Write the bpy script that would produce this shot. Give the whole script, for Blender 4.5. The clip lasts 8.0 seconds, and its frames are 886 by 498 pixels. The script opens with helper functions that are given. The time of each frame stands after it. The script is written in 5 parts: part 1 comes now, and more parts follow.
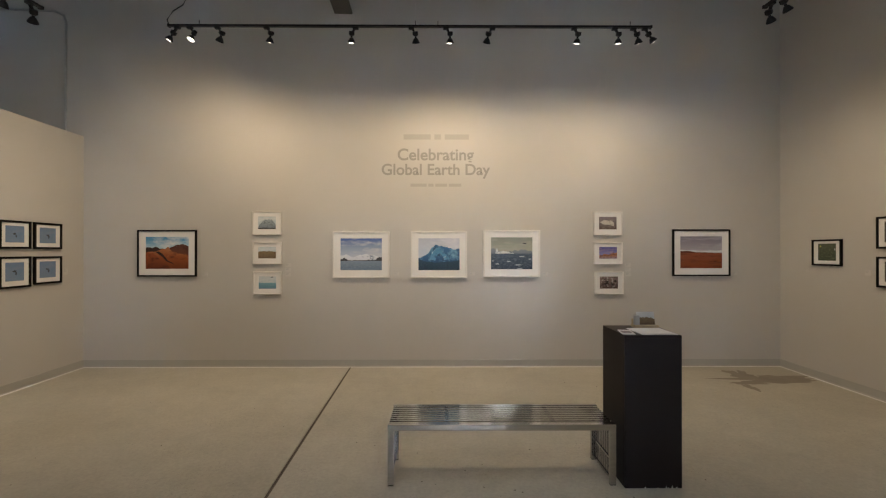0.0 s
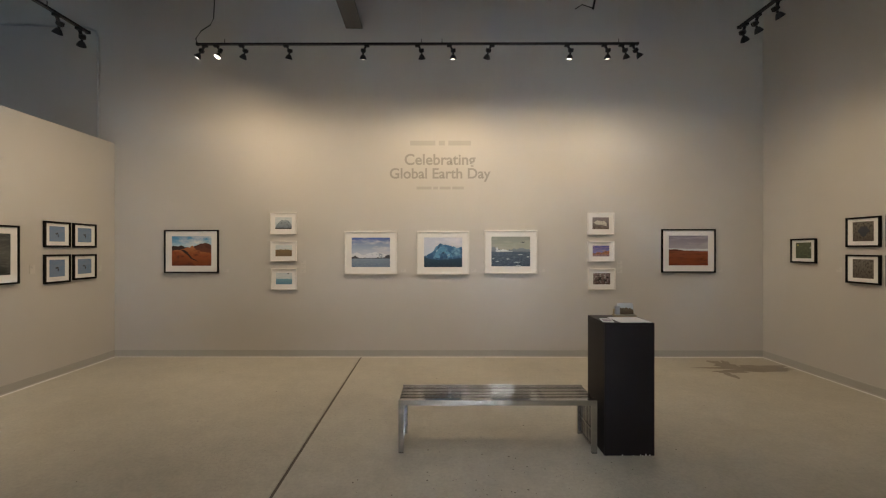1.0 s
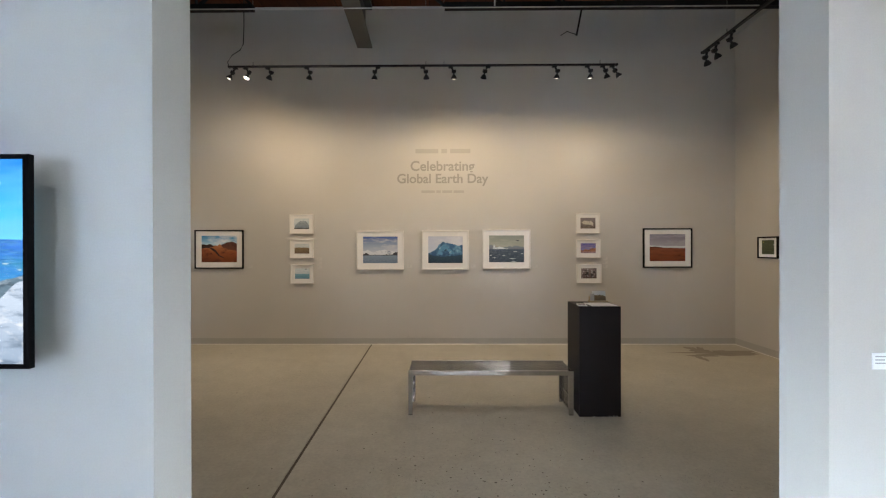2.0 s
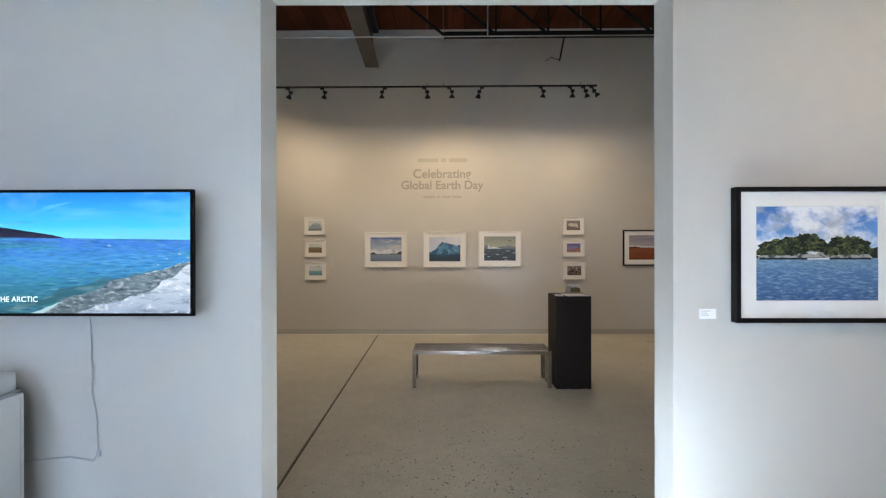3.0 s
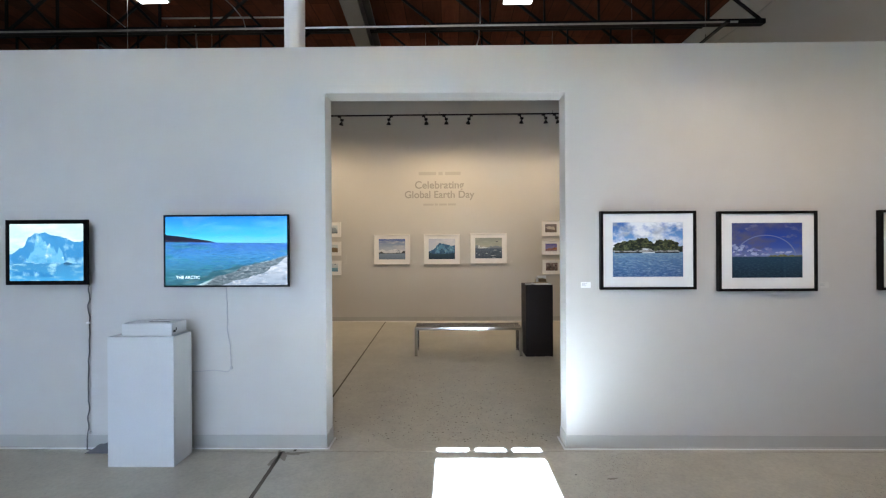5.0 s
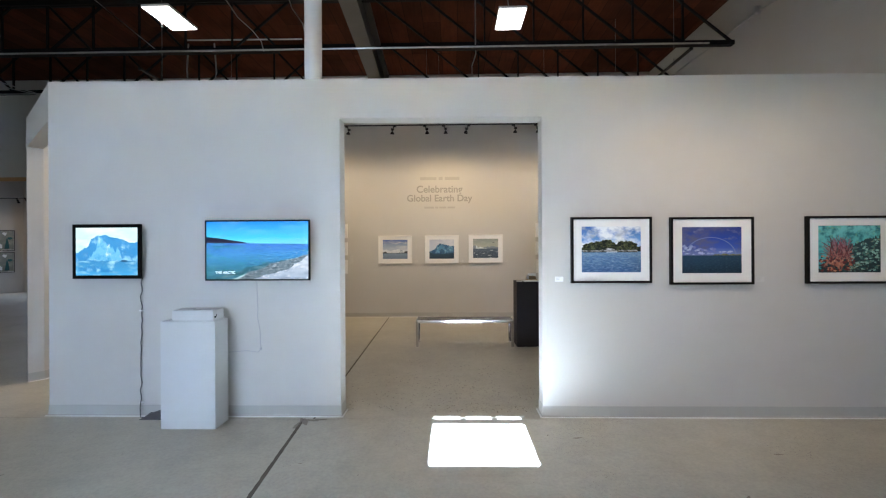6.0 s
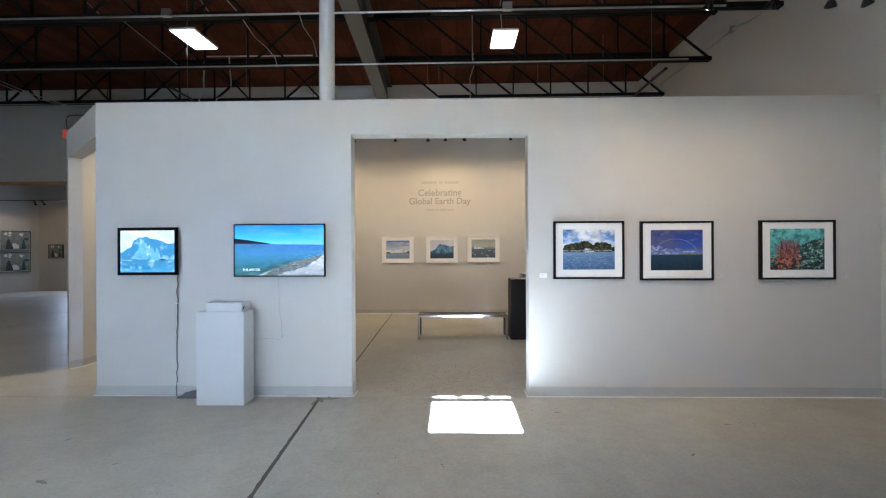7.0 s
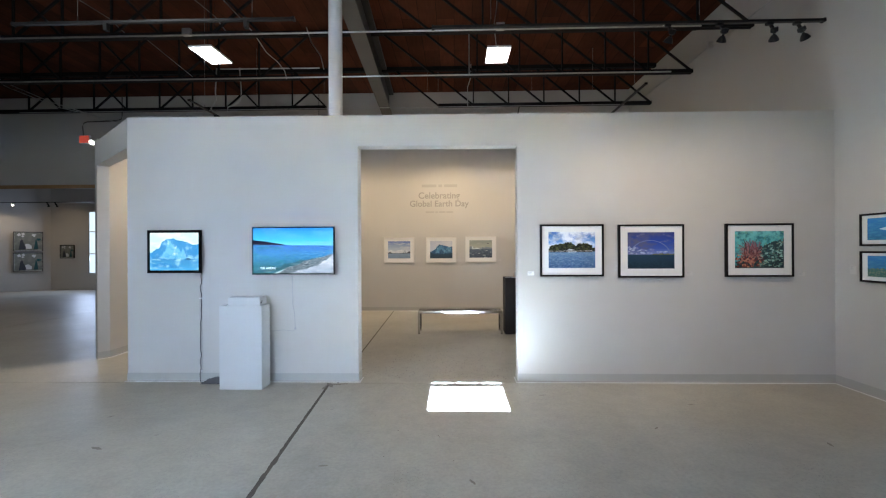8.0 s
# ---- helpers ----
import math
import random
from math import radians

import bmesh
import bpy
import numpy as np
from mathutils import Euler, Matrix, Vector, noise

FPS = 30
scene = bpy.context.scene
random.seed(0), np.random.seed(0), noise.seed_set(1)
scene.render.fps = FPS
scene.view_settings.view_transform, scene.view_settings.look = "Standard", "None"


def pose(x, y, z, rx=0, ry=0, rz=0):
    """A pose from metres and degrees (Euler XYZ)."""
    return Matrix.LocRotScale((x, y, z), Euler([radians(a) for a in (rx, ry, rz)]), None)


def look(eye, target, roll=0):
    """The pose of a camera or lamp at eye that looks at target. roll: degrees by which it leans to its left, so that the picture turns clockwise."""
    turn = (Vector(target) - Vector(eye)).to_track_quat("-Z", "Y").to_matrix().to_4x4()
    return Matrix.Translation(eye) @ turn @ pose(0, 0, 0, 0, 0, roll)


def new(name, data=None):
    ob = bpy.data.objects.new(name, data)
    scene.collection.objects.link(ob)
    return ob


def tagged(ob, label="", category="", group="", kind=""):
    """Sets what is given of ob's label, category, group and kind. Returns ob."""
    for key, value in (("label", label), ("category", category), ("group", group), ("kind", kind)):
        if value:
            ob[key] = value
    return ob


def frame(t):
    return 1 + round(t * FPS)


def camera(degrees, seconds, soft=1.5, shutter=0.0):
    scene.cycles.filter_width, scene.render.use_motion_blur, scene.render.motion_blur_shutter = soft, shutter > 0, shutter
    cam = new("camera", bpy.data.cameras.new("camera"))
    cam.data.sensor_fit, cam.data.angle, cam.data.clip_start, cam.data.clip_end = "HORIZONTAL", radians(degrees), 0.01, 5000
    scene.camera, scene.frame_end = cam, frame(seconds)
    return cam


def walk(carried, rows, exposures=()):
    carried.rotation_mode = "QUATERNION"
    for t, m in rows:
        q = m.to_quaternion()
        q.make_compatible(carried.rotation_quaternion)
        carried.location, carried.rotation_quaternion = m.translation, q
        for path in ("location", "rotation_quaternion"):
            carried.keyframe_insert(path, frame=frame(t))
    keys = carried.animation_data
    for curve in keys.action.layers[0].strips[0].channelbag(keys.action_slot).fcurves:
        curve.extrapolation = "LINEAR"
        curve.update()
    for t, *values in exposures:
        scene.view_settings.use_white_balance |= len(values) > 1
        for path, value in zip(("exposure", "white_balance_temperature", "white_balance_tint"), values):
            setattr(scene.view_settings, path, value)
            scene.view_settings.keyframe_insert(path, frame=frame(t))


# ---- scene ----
cam = camera(90.0, 8.0, soft=1.2)
PATH = [
    (0, (0.264, -0.065, 1.585), (0.277, 1.935, 1.591), -0.0),
    (0.5, (0.262, -0.25, 1.582), (0.267, 1.75, 1.587), -0.1),
    (1, (0.267, -0.514, 1.587), (0.261, 1.486, 1.585), -0.0),
    (1.5, (0.271, -0.844, 1.574), (0.256, 1.156, 1.569), -0.1),
    (3, (0.309, -1.99, 1.545), (0.286, 0.01, 1.543), -0.1),
    (3.5, (0.342, -2.362, 1.537), (0.315, -0.362, 1.538), -0.2),
    (4, (0.375, -2.729, 1.541), (0.345, -0.729, 1.538), -0.2),
    (4.5, (0.396, -3.076, 1.539), (0.367, -1.076, 1.537), -0.3),
    (6, (0.502, -4.05, 1.53), (0.457, -2.051, 1.531), -0.3),
    (6.5, (0.517, -4.345, 1.53), (0.47, -2.346, 1.532), -0.3),
    (7, (0.544, -4.621, 1.529), (0.493, -2.622, 1.531), -0.3),
    (7.5, (0.568, -4.875, 1.527), (0.515, -2.876, 1.53), -0.3),
    (8, (0.593, -5.124, 1.531), (0.539, -3.125, 1.534), -0.3),
]
walk(cam, [(t, look(e, a, r)) for t, e, a, r in PATH], [(0, 6.37), (3.5, 6.35), (4.5, 6.38), (6.5, 6.46), (8, 6.49)])

# ---- light ----
SUN_TAN = 0.577
world = bpy.data.worlds.new("world")
scene.world = world
world.use_nodes = True
wn = world.node_tree
sky = wn.nodes.new("ShaderNodeTexSky")
sky.sky_type, sky.sun_disc = "NISHITA", False
sky.sun_elevation, sky.sun_rotation = math.atan(SUN_TAN), math.pi
wn.links.new(sky.outputs[0], wn.nodes["Background"].inputs[0])
wn.nodes["Background"].inputs[1].default_value = 0.05


def lamp(name, kind, energy, color, m, **settings):
    data = bpy.data.lights.new(name, kind)
    data.energy, data.color = energy, color
    if kind == "SPOT":
        data.spot_size, data.spot_blend, data.shadow_soft_size = radians(settings["angle"]), settings["blend"], 0.03
    if kind == "AREA":
        data.shape, data.size, data.size_y, data.spread = "RECTANGLE", settings["w"], settings["h"], radians(settings.get("spread", 180))
    if kind == "SUN":
        data.angle = radians(0.3)
    ob = new(name, data)
    ob.matrix_world = m
    return ob


WARM, DAY, LED, COOL = (1.0, 0.765, 0.505), (0.565, 0.705, 1.0), (1.0, 0.95, 0.9), (0.92, 0.95, 1.0)
lamp("sun", "SUN", 6.0, (0.58, 0.74, 1.0), look((0, -20, 20 * SUN_TAN), (0, 0, 0)))
# daylight through the high window behind the camera
lamp("daylight_lamp", "AREA", 0.3, DAY, look((0.71, -5.97, 3.2), (0.6, -1.2, 0)), w=0.78, h=0.5, spread=130)
# fill for the hall, set in an added opening that is never seen
lamp("daylight_lamp", "AREA", 0.15, DAY, look((-2.4, -5.95, 1.1), (-1.6, 0, 0.6)), w=2.3, h=1.75, spread=130)
lamp("daylight_lamp", "AREA", 0.9, DAY, look((-13.9, 12.1, 2.0), (-13.9, 0, 1.0)), w=1.1, h=2.4)
SPOT_POWER = 0.47
PANEL_POWER = 0.09


# ---- materials ----
def mat_new(name):
    m = bpy.data.materials.new(name)
    m.use_nodes = True
    n = m.node_tree
    return m, n, n.nodes["Principled BSDF"]


def ramp(n, stops, fac):
    r = n.nodes.new("ShaderNodeValToRGB")
    r.color_ramp.elements[0].position, r.color_ramp.elements[0].color = stops[0][0], (*stops[0][1], 1)
    r.color_ramp.elements[1].position, r.color_ramp.elements[1].color = stops[-1][0], (*stops[-1][1], 1)
    for p, c in stops[1:-1]:
        r.color_ramp.elements.new(p).color = (*c, 1)
    n.links.new(fac, r.inputs[0])
    return r.outputs[0]


def tex_noise(n, coord, scale, detail=4.0, rough=0.55, stretch=(1, 1, 1)):
    mp = n.nodes.new("ShaderNodeMapping")
    mp.inputs["Scale"].default_value = stretch
    n.links.new(coord, mp.inputs[0])
    t = n.nodes.new("ShaderNodeTexNoise")
    t.inputs["Scale"].default_value, t.inputs["Detail"].default_value, t.inputs["Roughness"].default_value = scale, detail, rough
    n.links.new(mp.outputs[0], t.inputs["Vector"])
    return t.outputs["Fac"]


def mix(n, fac, a, b, blend="MIX"):
    m = n.nodes.new("ShaderNodeMix")
    m.data_type, m.blend_type = "RGBA", blend
    if isinstance(fac, float):
        m.inputs[0].default_value = fac
    else:
        n.links.new(fac, m.inputs[0])
    for k, v in ((6, a), (7, b)):
        if isinstance(v, tuple):
            m.inputs[k].default_value = (*v, 1)
        else:
            n.links.new(v, m.inputs[k])
    return m.outputs[2]


def position(n):
    return n.nodes.new("ShaderNodeNewGeometry").outputs["Position"]


def generated(n):
    return n.nodes.new("ShaderNodeTexCoord").outputs["Generated"]


def bump(n, bsdf, height, strength, distance=0.002):
    b = n.nodes.new("ShaderNodeBump")
    b.inputs["Strength"].default_value, b.inputs["Distance"].default_value = strength, distance
    n.links.new(height, b.inputs["Height"])
    n.links.new(b.outputs[0], bsdf.inputs["Normal"])


def paint(name, a, b, rough=0.6, scale=1.3, grain=220.0, relief=0.25, metal=0.0, shine=0.5):
    """A painted or plain surface: two close tones in large clouds, a fine grain and a little relief."""
    m, n, bs = mat_new(name)
    p = position(n)
    c = mix(n, tex_noise(n, p, scale, 5.0), a, b)
    fine = tex_noise(n, p, grain, 2.0)
    c = mix(n, 0.06, c, ramp(n, [(0.35, (0.3, 0.3, 0.3)), (0.65, (1, 1, 1))], fine), "MULTIPLY")
    n.links.new(c, bs.inputs["Base Color"])
    bs.inputs["Roughness"].default_value, bs.inputs["Metallic"].default_value = rough, metal
    bs.inputs["Specular IOR Level"].default_value = shine
    bump(n, bs, fine, relief)
    return m


WALL = paint("wall_paint", (0.51, 0.492, 0.46), (0.56, 0.54, 0.507), 0.62)
PED_WHITE = paint("pedestal_paint", (0.56, 0.56, 0.555), (0.61, 0.61, 0.60), 0.5)
WHITE = paint("white_paint", (0.76, 0.76, 0.755), (0.81, 0.81, 0.80), 0.5)
VINYL = paint("vinyl_base", (0.40, 0.393, 0.365), (0.44, 0.43, 0.40), 0.45)
BLACK_PAINT = paint("black_paint", (0.016, 0.0115, 0.0105), (0.022, 0.0165, 0.0155), 0.5, 3.0, shine=0.15)
BLACK_WOOD = paint("black_frame", (0.004, 0.004, 0.0045), (0.008, 0.0075, 0.0075), 0.5, 6.0, shine=0.1)
WHITE_WOOD = paint("white_frame", (0.74, 0.72, 0.68), (0.80, 0.78, 0.74), 0.4, 6.0)
MATBOARD = paint("mat_board", (0.80, 0.79, 0.77), (0.84, 0.83, 0.81), 0.85, 4.0, 500.0)
STEEL_DARK = paint("truss_steel", (0.008, 0.0075, 0.0075), (0.015, 0.0135, 0.013), 0.6, 3.0, 90.0, shine=0.12)
# the beam's steel again, darkened so that its shade is in the colour
BEAM_SHADED = paint("beam_steel_shaded", (0.02, 0.018, 0.016), (0.035, 0.031, 0.027), 0.6, 2.0)
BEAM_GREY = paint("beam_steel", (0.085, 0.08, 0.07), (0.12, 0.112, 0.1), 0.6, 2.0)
CONDUIT = paint("galvanised", (0.45, 0.45, 0.44), (0.6, 0.6, 0.59), 0.35, 8.0, 120.0, 0.1, 0.8)
TRACK_BLACK = paint("track_black", (0.006, 0.006, 0.0065), (0.010, 0.010, 0.010), 0.4, 5.0, shine=0.2)
PLASTIC = paint("black_plastic", (0.004, 0.004, 0.0045), (0.006, 0.006, 0.0065), 0.35, 9.0, shine=0.04)
CABLE_GREY = paint("cable_grey", (0.06, 0.06, 0.065), (0.1, 0.1, 0.105), 0.5, 9.0)
CABLE_WHITE = paint("cable_white", (0.36, 0.36, 0.365), (0.46, 0.46, 0.465), 0.45, 9.0)
PAPER = paint("paper", (0.80, 0.80, 0.80), (0.86, 0.86, 0.86), 0.7, 5.0)
LETTER = paint("vinyl_lettering", (0.3, 0.288, 0.267), (0.33, 0.317, 0.295), 0.5, 3.0)
LETTER_PALE = paint("pale_lettering", (0.41, 0.395, 0.365), (0.44, 0.422, 0.39), 0.5, 3.0)
CARD_STOCK = paint("faint_card", (0.57, 0.55, 0.515), (0.6, 0.58, 0.545), 0.5, 5.0)
INK = paint("print_ink", (0.35, 0.35, 0.35), (0.42, 0.42, 0.42), 0.7, 3.0)
CARDBOARD = paint("cardboard", (0.42, 0.33, 0.21), (0.5, 0.4, 0.27), 0.8, 9.0)
TRIM_WOOD = paint("trim_wood", (0.36, 0.20, 0.08), (0.45, 0.26, 0.12), 0.5, 5.0)
JOINT = paint("joint_filler", (0.06, 0.05, 0.04), (0.15, 0.12, 0.09), 0.8, 6.0)
PIT = paint("floor_pit", (0.07, 0.06, 0.05), (0.13, 0.11, 0.09), 0.8, 9.0)


def steel():
    m, n, bs = mat_new("brushed_steel")
    p = position(n)
    brush = tex_noise(n, p, 60.0, 3.0, 0.6, (0.06, 1, 1))
    n.links.new(mix(n, brush, (0.42, 0.41, 0.40), (0.6, 0.59, 0.575)), bs.inputs["Base Color"])
    bs.inputs["Metallic"].default_value = 1.0
    n.links.new(ramp(n, [(0.2, (0.08, 0.08, 0.08)), (0.8, (0.16, 0.16, 0.16))], brush), bs.inputs["Roughness"])
    return m


STEEL = steel()


def concrete():
    m, n, bs = mat_new("polished_concrete")
    p = position(n)
    big = tex_noise(n, p, 0.55, 5.0, 0.6)
    mid = tex_noise(n, p, 3.1, 6.0, 0.65)
    fine = tex_noise(n, p, 38.0, 4.0, 0.6)
    c = ramp(n, [(0.3, (0.43, 0.405, 0.335)), (0.5, (0.515, 0.488, 0.41)), (0.72, (0.595, 0.567, 0.485))], big)
    c = mix(n, 0.3, c, ramp(n, [(0.32, (0.6, 0.59, 0.57)), (0.58, (1, 1, 1))], mid), "MULTIPLY")
    c = mix(n, 0.16, c, ramp(n, [(0.4, (0.6, 0.6, 0.6)), (0.6, (1, 1, 1))], tex_noise(n, p, 9.0, 6.0, 0.7)), "MULTIPLY")
    c = mix(n, 0.26, c, ramp(n, [(0.3, (0.45, 0.44, 0.42)), (0.62, (1, 1, 1))], fine), "MULTIPLY")
    # exposed aggregate: small dark grains where the surface is ground through
    v = n.nodes.new("ShaderNodeTexVoronoi")
    v.inputs["Scale"].default_value = 60.0
    n.links.new(p, v.inputs["Vector"])
    grains = ramp(n, [(0.14, (1, 1, 1)), (0.26, (0, 0, 0))], v.outputs["Distance"])
    where = ramp(n, [(0.5, (0, 0, 0)), (0.66, (1, 1, 1))], tex_noise(n, p, 0.9, 6.0, 0.7))
    some = n.nodes.new("ShaderNodeMath")
    some.operation = "MULTIPLY"
    n.links.new(grains, some.inputs[0])
    n.links.new(where, some.inputs[1])
    half = n.nodes.new("ShaderNodeMath")
    half.operation = "MULTIPLY"
    half.inputs[1].default_value = 0.75
    n.links.new(some.outputs[0], half.inputs[0])
    c = mix(n, half.outputs[0], c, (0.12, 0.10, 0.085))
    n.links.new(c, bs.inputs["Base Color"])
    n.links.new(ramp(n, [(0.3, (0.34, 0.34, 0.34)), (0.7, (0.5, 0.5, 0.5))], mid), bs.inputs["Roughness"])
    bump(n, bs, fine, 0.12, 0.003)
    return m


CONCRETE = concrete()


def stain():
    m, n, bs = mat_new("floor_stain")
    p = position(n)
    c = mix(n, tex_noise(n, p, 5.0, 6.0), (0.18, 0.155, 0.125), (0.3, 0.265, 0.215))
    n.links.new(c, bs.inputs["Base Color"])
    bs.inputs["Roughness"].default_value = 0.5
    return m


STAIN = stain()


def deck_wood():
    m, n, bs = mat_new("roof_deck_wood")
    p = position(n)
    plank = n.nodes.new("ShaderNodeTexBrick")
    plank.inputs["Scale"].default_value = 1.0
    plank.inputs["Brick Width"].default_value, plank.inputs["Row Height"].default_value = 2.44, 0.3
    plank.inputs["Mortar Size"].default_value = 0.004
    plank.inputs["Color1"].default_value = (0.07, 0.022, 0.010, 1)
    plank.inputs["Color2"].default_value = (0.125, 0.040, 0.018, 1)
    plank.inputs["Mortar"].default_value = (0.018, 0.008, 0.006, 1)
    rot = n.nodes.new("ShaderNodeMapping")
    rot.inputs["Rotation"].default_value = (0, 0, radians(90))
    n.links.new(p, rot.inputs[0])
    n.links.new(rot.outputs[0], plank.inputs["Vector"])
    grain = tex_noise(n, p, 9.0, 5.0, 0.6, (3, 0.3, 1))
    c = mix(n, 0.5, plank.outputs["Color"], ramp(n, [(0.3, (0.45, 0.4, 0.4)), (0.7, (1, 1, 1))], grain), "MULTIPLY")
    n.links.new(c, bs.inputs["Base Color"])
    c = mix(n, 0.6, c, ramp(n, [(0.35, (0.4, 0.38, 0.38)), (0.6, (1, 1, 1))], tex_noise(n, p, 0.8, 5.0, 0.6)), "MULTIPLY")
    n.links.new(c, bs.inputs["Base Color"])
    bs.inputs["Roughness"].default_value = 0.75
    bs.inputs["Specular IOR Level"].default_value = 0.08
    return m


DECK = deck_wood()


def glowing(name, color, strength):
    m, n, bs = mat_new(name)
    bs.inputs["Base Color"].default_value = (*color, 1)
    bs.inputs["Emission Color"].default_value = (*color, 1)
    bs.inputs["Emission Strength"].default_value = strength
    return m


LENS = glowing("lamp_lens", (1.0, 0.86, 0.68), 0.14)
LENS_DIM = glowing("lamp_lens_dim", (1.0, 0.86, 0.68), 0.02)
PANEL_GLOW = glowing("panel_diffuser", (0.97, 0.99, 1.0), 0.2)
BULB = glowing("emergency_bulb", (1.0, 0.97, 0.9), 0.18)
SIGN_RED = glowing("sign_red", (0.9, 0.12, 0.07), 0.0025)
WINDOW_GLOW = glowing("window_daylight", (0.66, 0.83, 1.0), 0.013)
SKYGLOW = glowing("daylight_backdrop", (0.62, 0.8, 1.0), 0.045)


# ---- mesh helpers ----
def part(name, bm, material, parent=None, label=""):
    me = bpy.data.meshes.new(name)
    bmesh.ops.recalc_face_normals(bm, faces=bm.faces)
    bm.to_mesh(me)
    bm.free()
    for mt in material if isinstance(material, (list, tuple)) else [material]:
        me.materials.append(mt)
    ob = new(name, me)
    if parent:
        ob.parent = parent
    if label:
        tagged(ob, label)
    return ob


def structure(name, bm, material, label, category="wall"):
    return tagged(part(name, bm, material), label, category, kind="structure")


def thing(name, m, label, category, group=""):
    ob = new(name)
    ob.matrix_world = m
    return tagged(ob, label, category, group)


def box(bm, x0, x1, y0, y1, z0, z1, bevel=0.0):
    v = [bm.verts.new((x, y, z)) for x in (x0, x1) for y in (y0, y1) for z in (z0, z1)]
    faces = [bm.faces.new([v[i] for i in q]) for q in ((0, 1, 3, 2), (4, 6, 7, 5), (0, 4, 5, 1), (2, 3, 7, 6), (0, 2, 6, 4), (1, 5, 7, 3))]
    if bevel:
        edges = {e for f in faces for e in f.edges}
        bmesh.ops.bevel(bm, geom=list(edges), offset=bevel, segments=2, affect="EDGES")
    return bm


def boxed(*a, **k):
    return box(bmesh.new(), *a, **k)


def prism(bm, outline, low, high, axis="z"):
    """An outline of 2D points, drawn out along an axis."""
    def at(p, h):
        return {"z": (p[0], p[1], h), "y": (p[0], h, p[1]), "x": (h, p[0], p[1])}[axis]
    a = [bm.verts.new(at(p, low)) for p in outline]
    b = [bm.verts.new(at(p, high)) for p in outline]
    bm.faces.new(a)
    bm.faces.new(b[::-1])
    k = len(outline)
    for i in range(k):
        bm.faces.new((a[i], b[i], b[(i + 1) % k], a[(i + 1) % k]))
    return bm


def tube(bm, points, radius, sides=8, caps=True):
    pts = [Vector(p) for p in points]
    rings = []
    for i, p in enumerate(pts):
        d = (pts[min(i + 1, len(pts) - 1)] - pts[max(i - 1, 0)]).normalized()
        up = Vector((0, 0, 1)) if abs(d.z) < 0.9 else Vector((1, 0, 0))
        s = d.cross(up).normalized()
        u = s.cross(d)
        rings.append([bm.verts.new(p + radius * (math.cos(a) * s + math.sin(a) * u)) for a in (2 * math.pi * k / sides for k in range(sides))])
    for r, q in zip(rings, rings[1:]):
        for k in range(sides):
            bm.faces.new((r[k], r[(k + 1) % sides], q[(k + 1) % sides], q[k]))
    if caps:
        bm.faces.new(rings[0])
        bm.faces.new(rings[-1][::-1])
    return bm


def lathe(bm, profile, sides=20):
    """A turned form about z from (radius, height) points."""
    rings = [[bm.verts.new((r * math.cos(a), r * math.sin(a), z)) for a in (2 * math.pi * k / sides for k in range(sides))] for r, z in profile]
    for r, q in zip(rings, rings[1:]):
        for k in range(sides):
            bm.faces.new((r[k], r[(k + 1) % sides], q[(k + 1) % sides], q[k]))
    bm.faces.new(rings[0])
    bm.faces.new(rings[-1][::-1])
    return bm


def loft(bm, loops, cap_last=False):
    """Upright rectangles (half width, half height, y), joined one to the next."""
    rings = [[bm.verts.new((sx * w, y, sz * h)) for sx, sz in ((-1, -1), (1, -1), (1, 1), (-1, 1))] for w, h, y in loops]
    for r, q in zip(rings, rings[1:]):
        for k in range(4):
            bm.faces.new((r[k], r[(k + 1) % 4], q[(k + 1) % 4], q[k]))
    if cap_last:
        bm.faces.new(rings[-1])
    return bm


def bar(bm, a, b, w, h):
    """A square bar from a to b, w wide and h high."""
    a, b = Vector(a), Vector(b)
    d = (b - a).normalized()
    up = Vector((0, 0, 1)) if abs(d.z) < 0.95 else Vector((0, 1, 0))
    s = d.cross(up).normalized()
    u = s.cross(d)
    ends = [[bm.verts.new(p + sx * s * w / 2 + sz * u * h / 2) for sx, sz in ((-1, -1), (1, -1), (1, 1), (-1, 1))] for p in (a, b)]
    for k in range(4):
        bm.faces.new((ends[0][k], ends[0][(k + 1) % 4], ends[1][(k + 1) % 4], ends[1][k]))
    bm.faces.new(ends[0][::-1])
    bm.faces.new(ends[1])
    return bm


# ---- structure ----
BACK, DECK_Z = 5.97, 5.48
DOOR_L, DOOR_R, THICK = -0.535, 1.314, 0.18
FW_L = -3.268
POST, POST_IN = (-4.485, 1.03), (-4.40, 1.15)

floor = structure("floor", boxed(-26, 5.4, -8.6, 13.4, -0.25, -0.008), JOINT, "dark filled joints between polished concrete floor slabs", "floor")
wall_front = structure("wall_front", prism(bmesh.new(), [(FW_L, 0), (DOOR_L, 0), (DOOR_L, 2.742), (DOOR_R, 2.729), (DOOR_R, 0), (4.885, 0), (4.885, 3.084), (FW_L, 3.11)], 0.0, THICK, "y"), WALL, "white painted partition wall with a wide plain doorway")
bm = bmesh.new()
u = (Vector(POST) - Vector((FW_L, 0))).normalized()
nrm = Vector((u.y, -u.x))
prism(bm, [(FW_L, 0.0), POST, POST_IN, (FW_L + THICK * nrm.x, THICK * nrm.y)], 2.755, 3.10)
structure("wall_angled", bm, WALL, "white painted header over an angled opening")
structure("wall_left", prism(bmesh.new(), [POST_IN, POST, (-4.62, 1.16), (-4.72, BACK), (-4.57, BACK)], 0.0, 3.13), WALL, "white painted partition wall")
bm = bmesh.new()
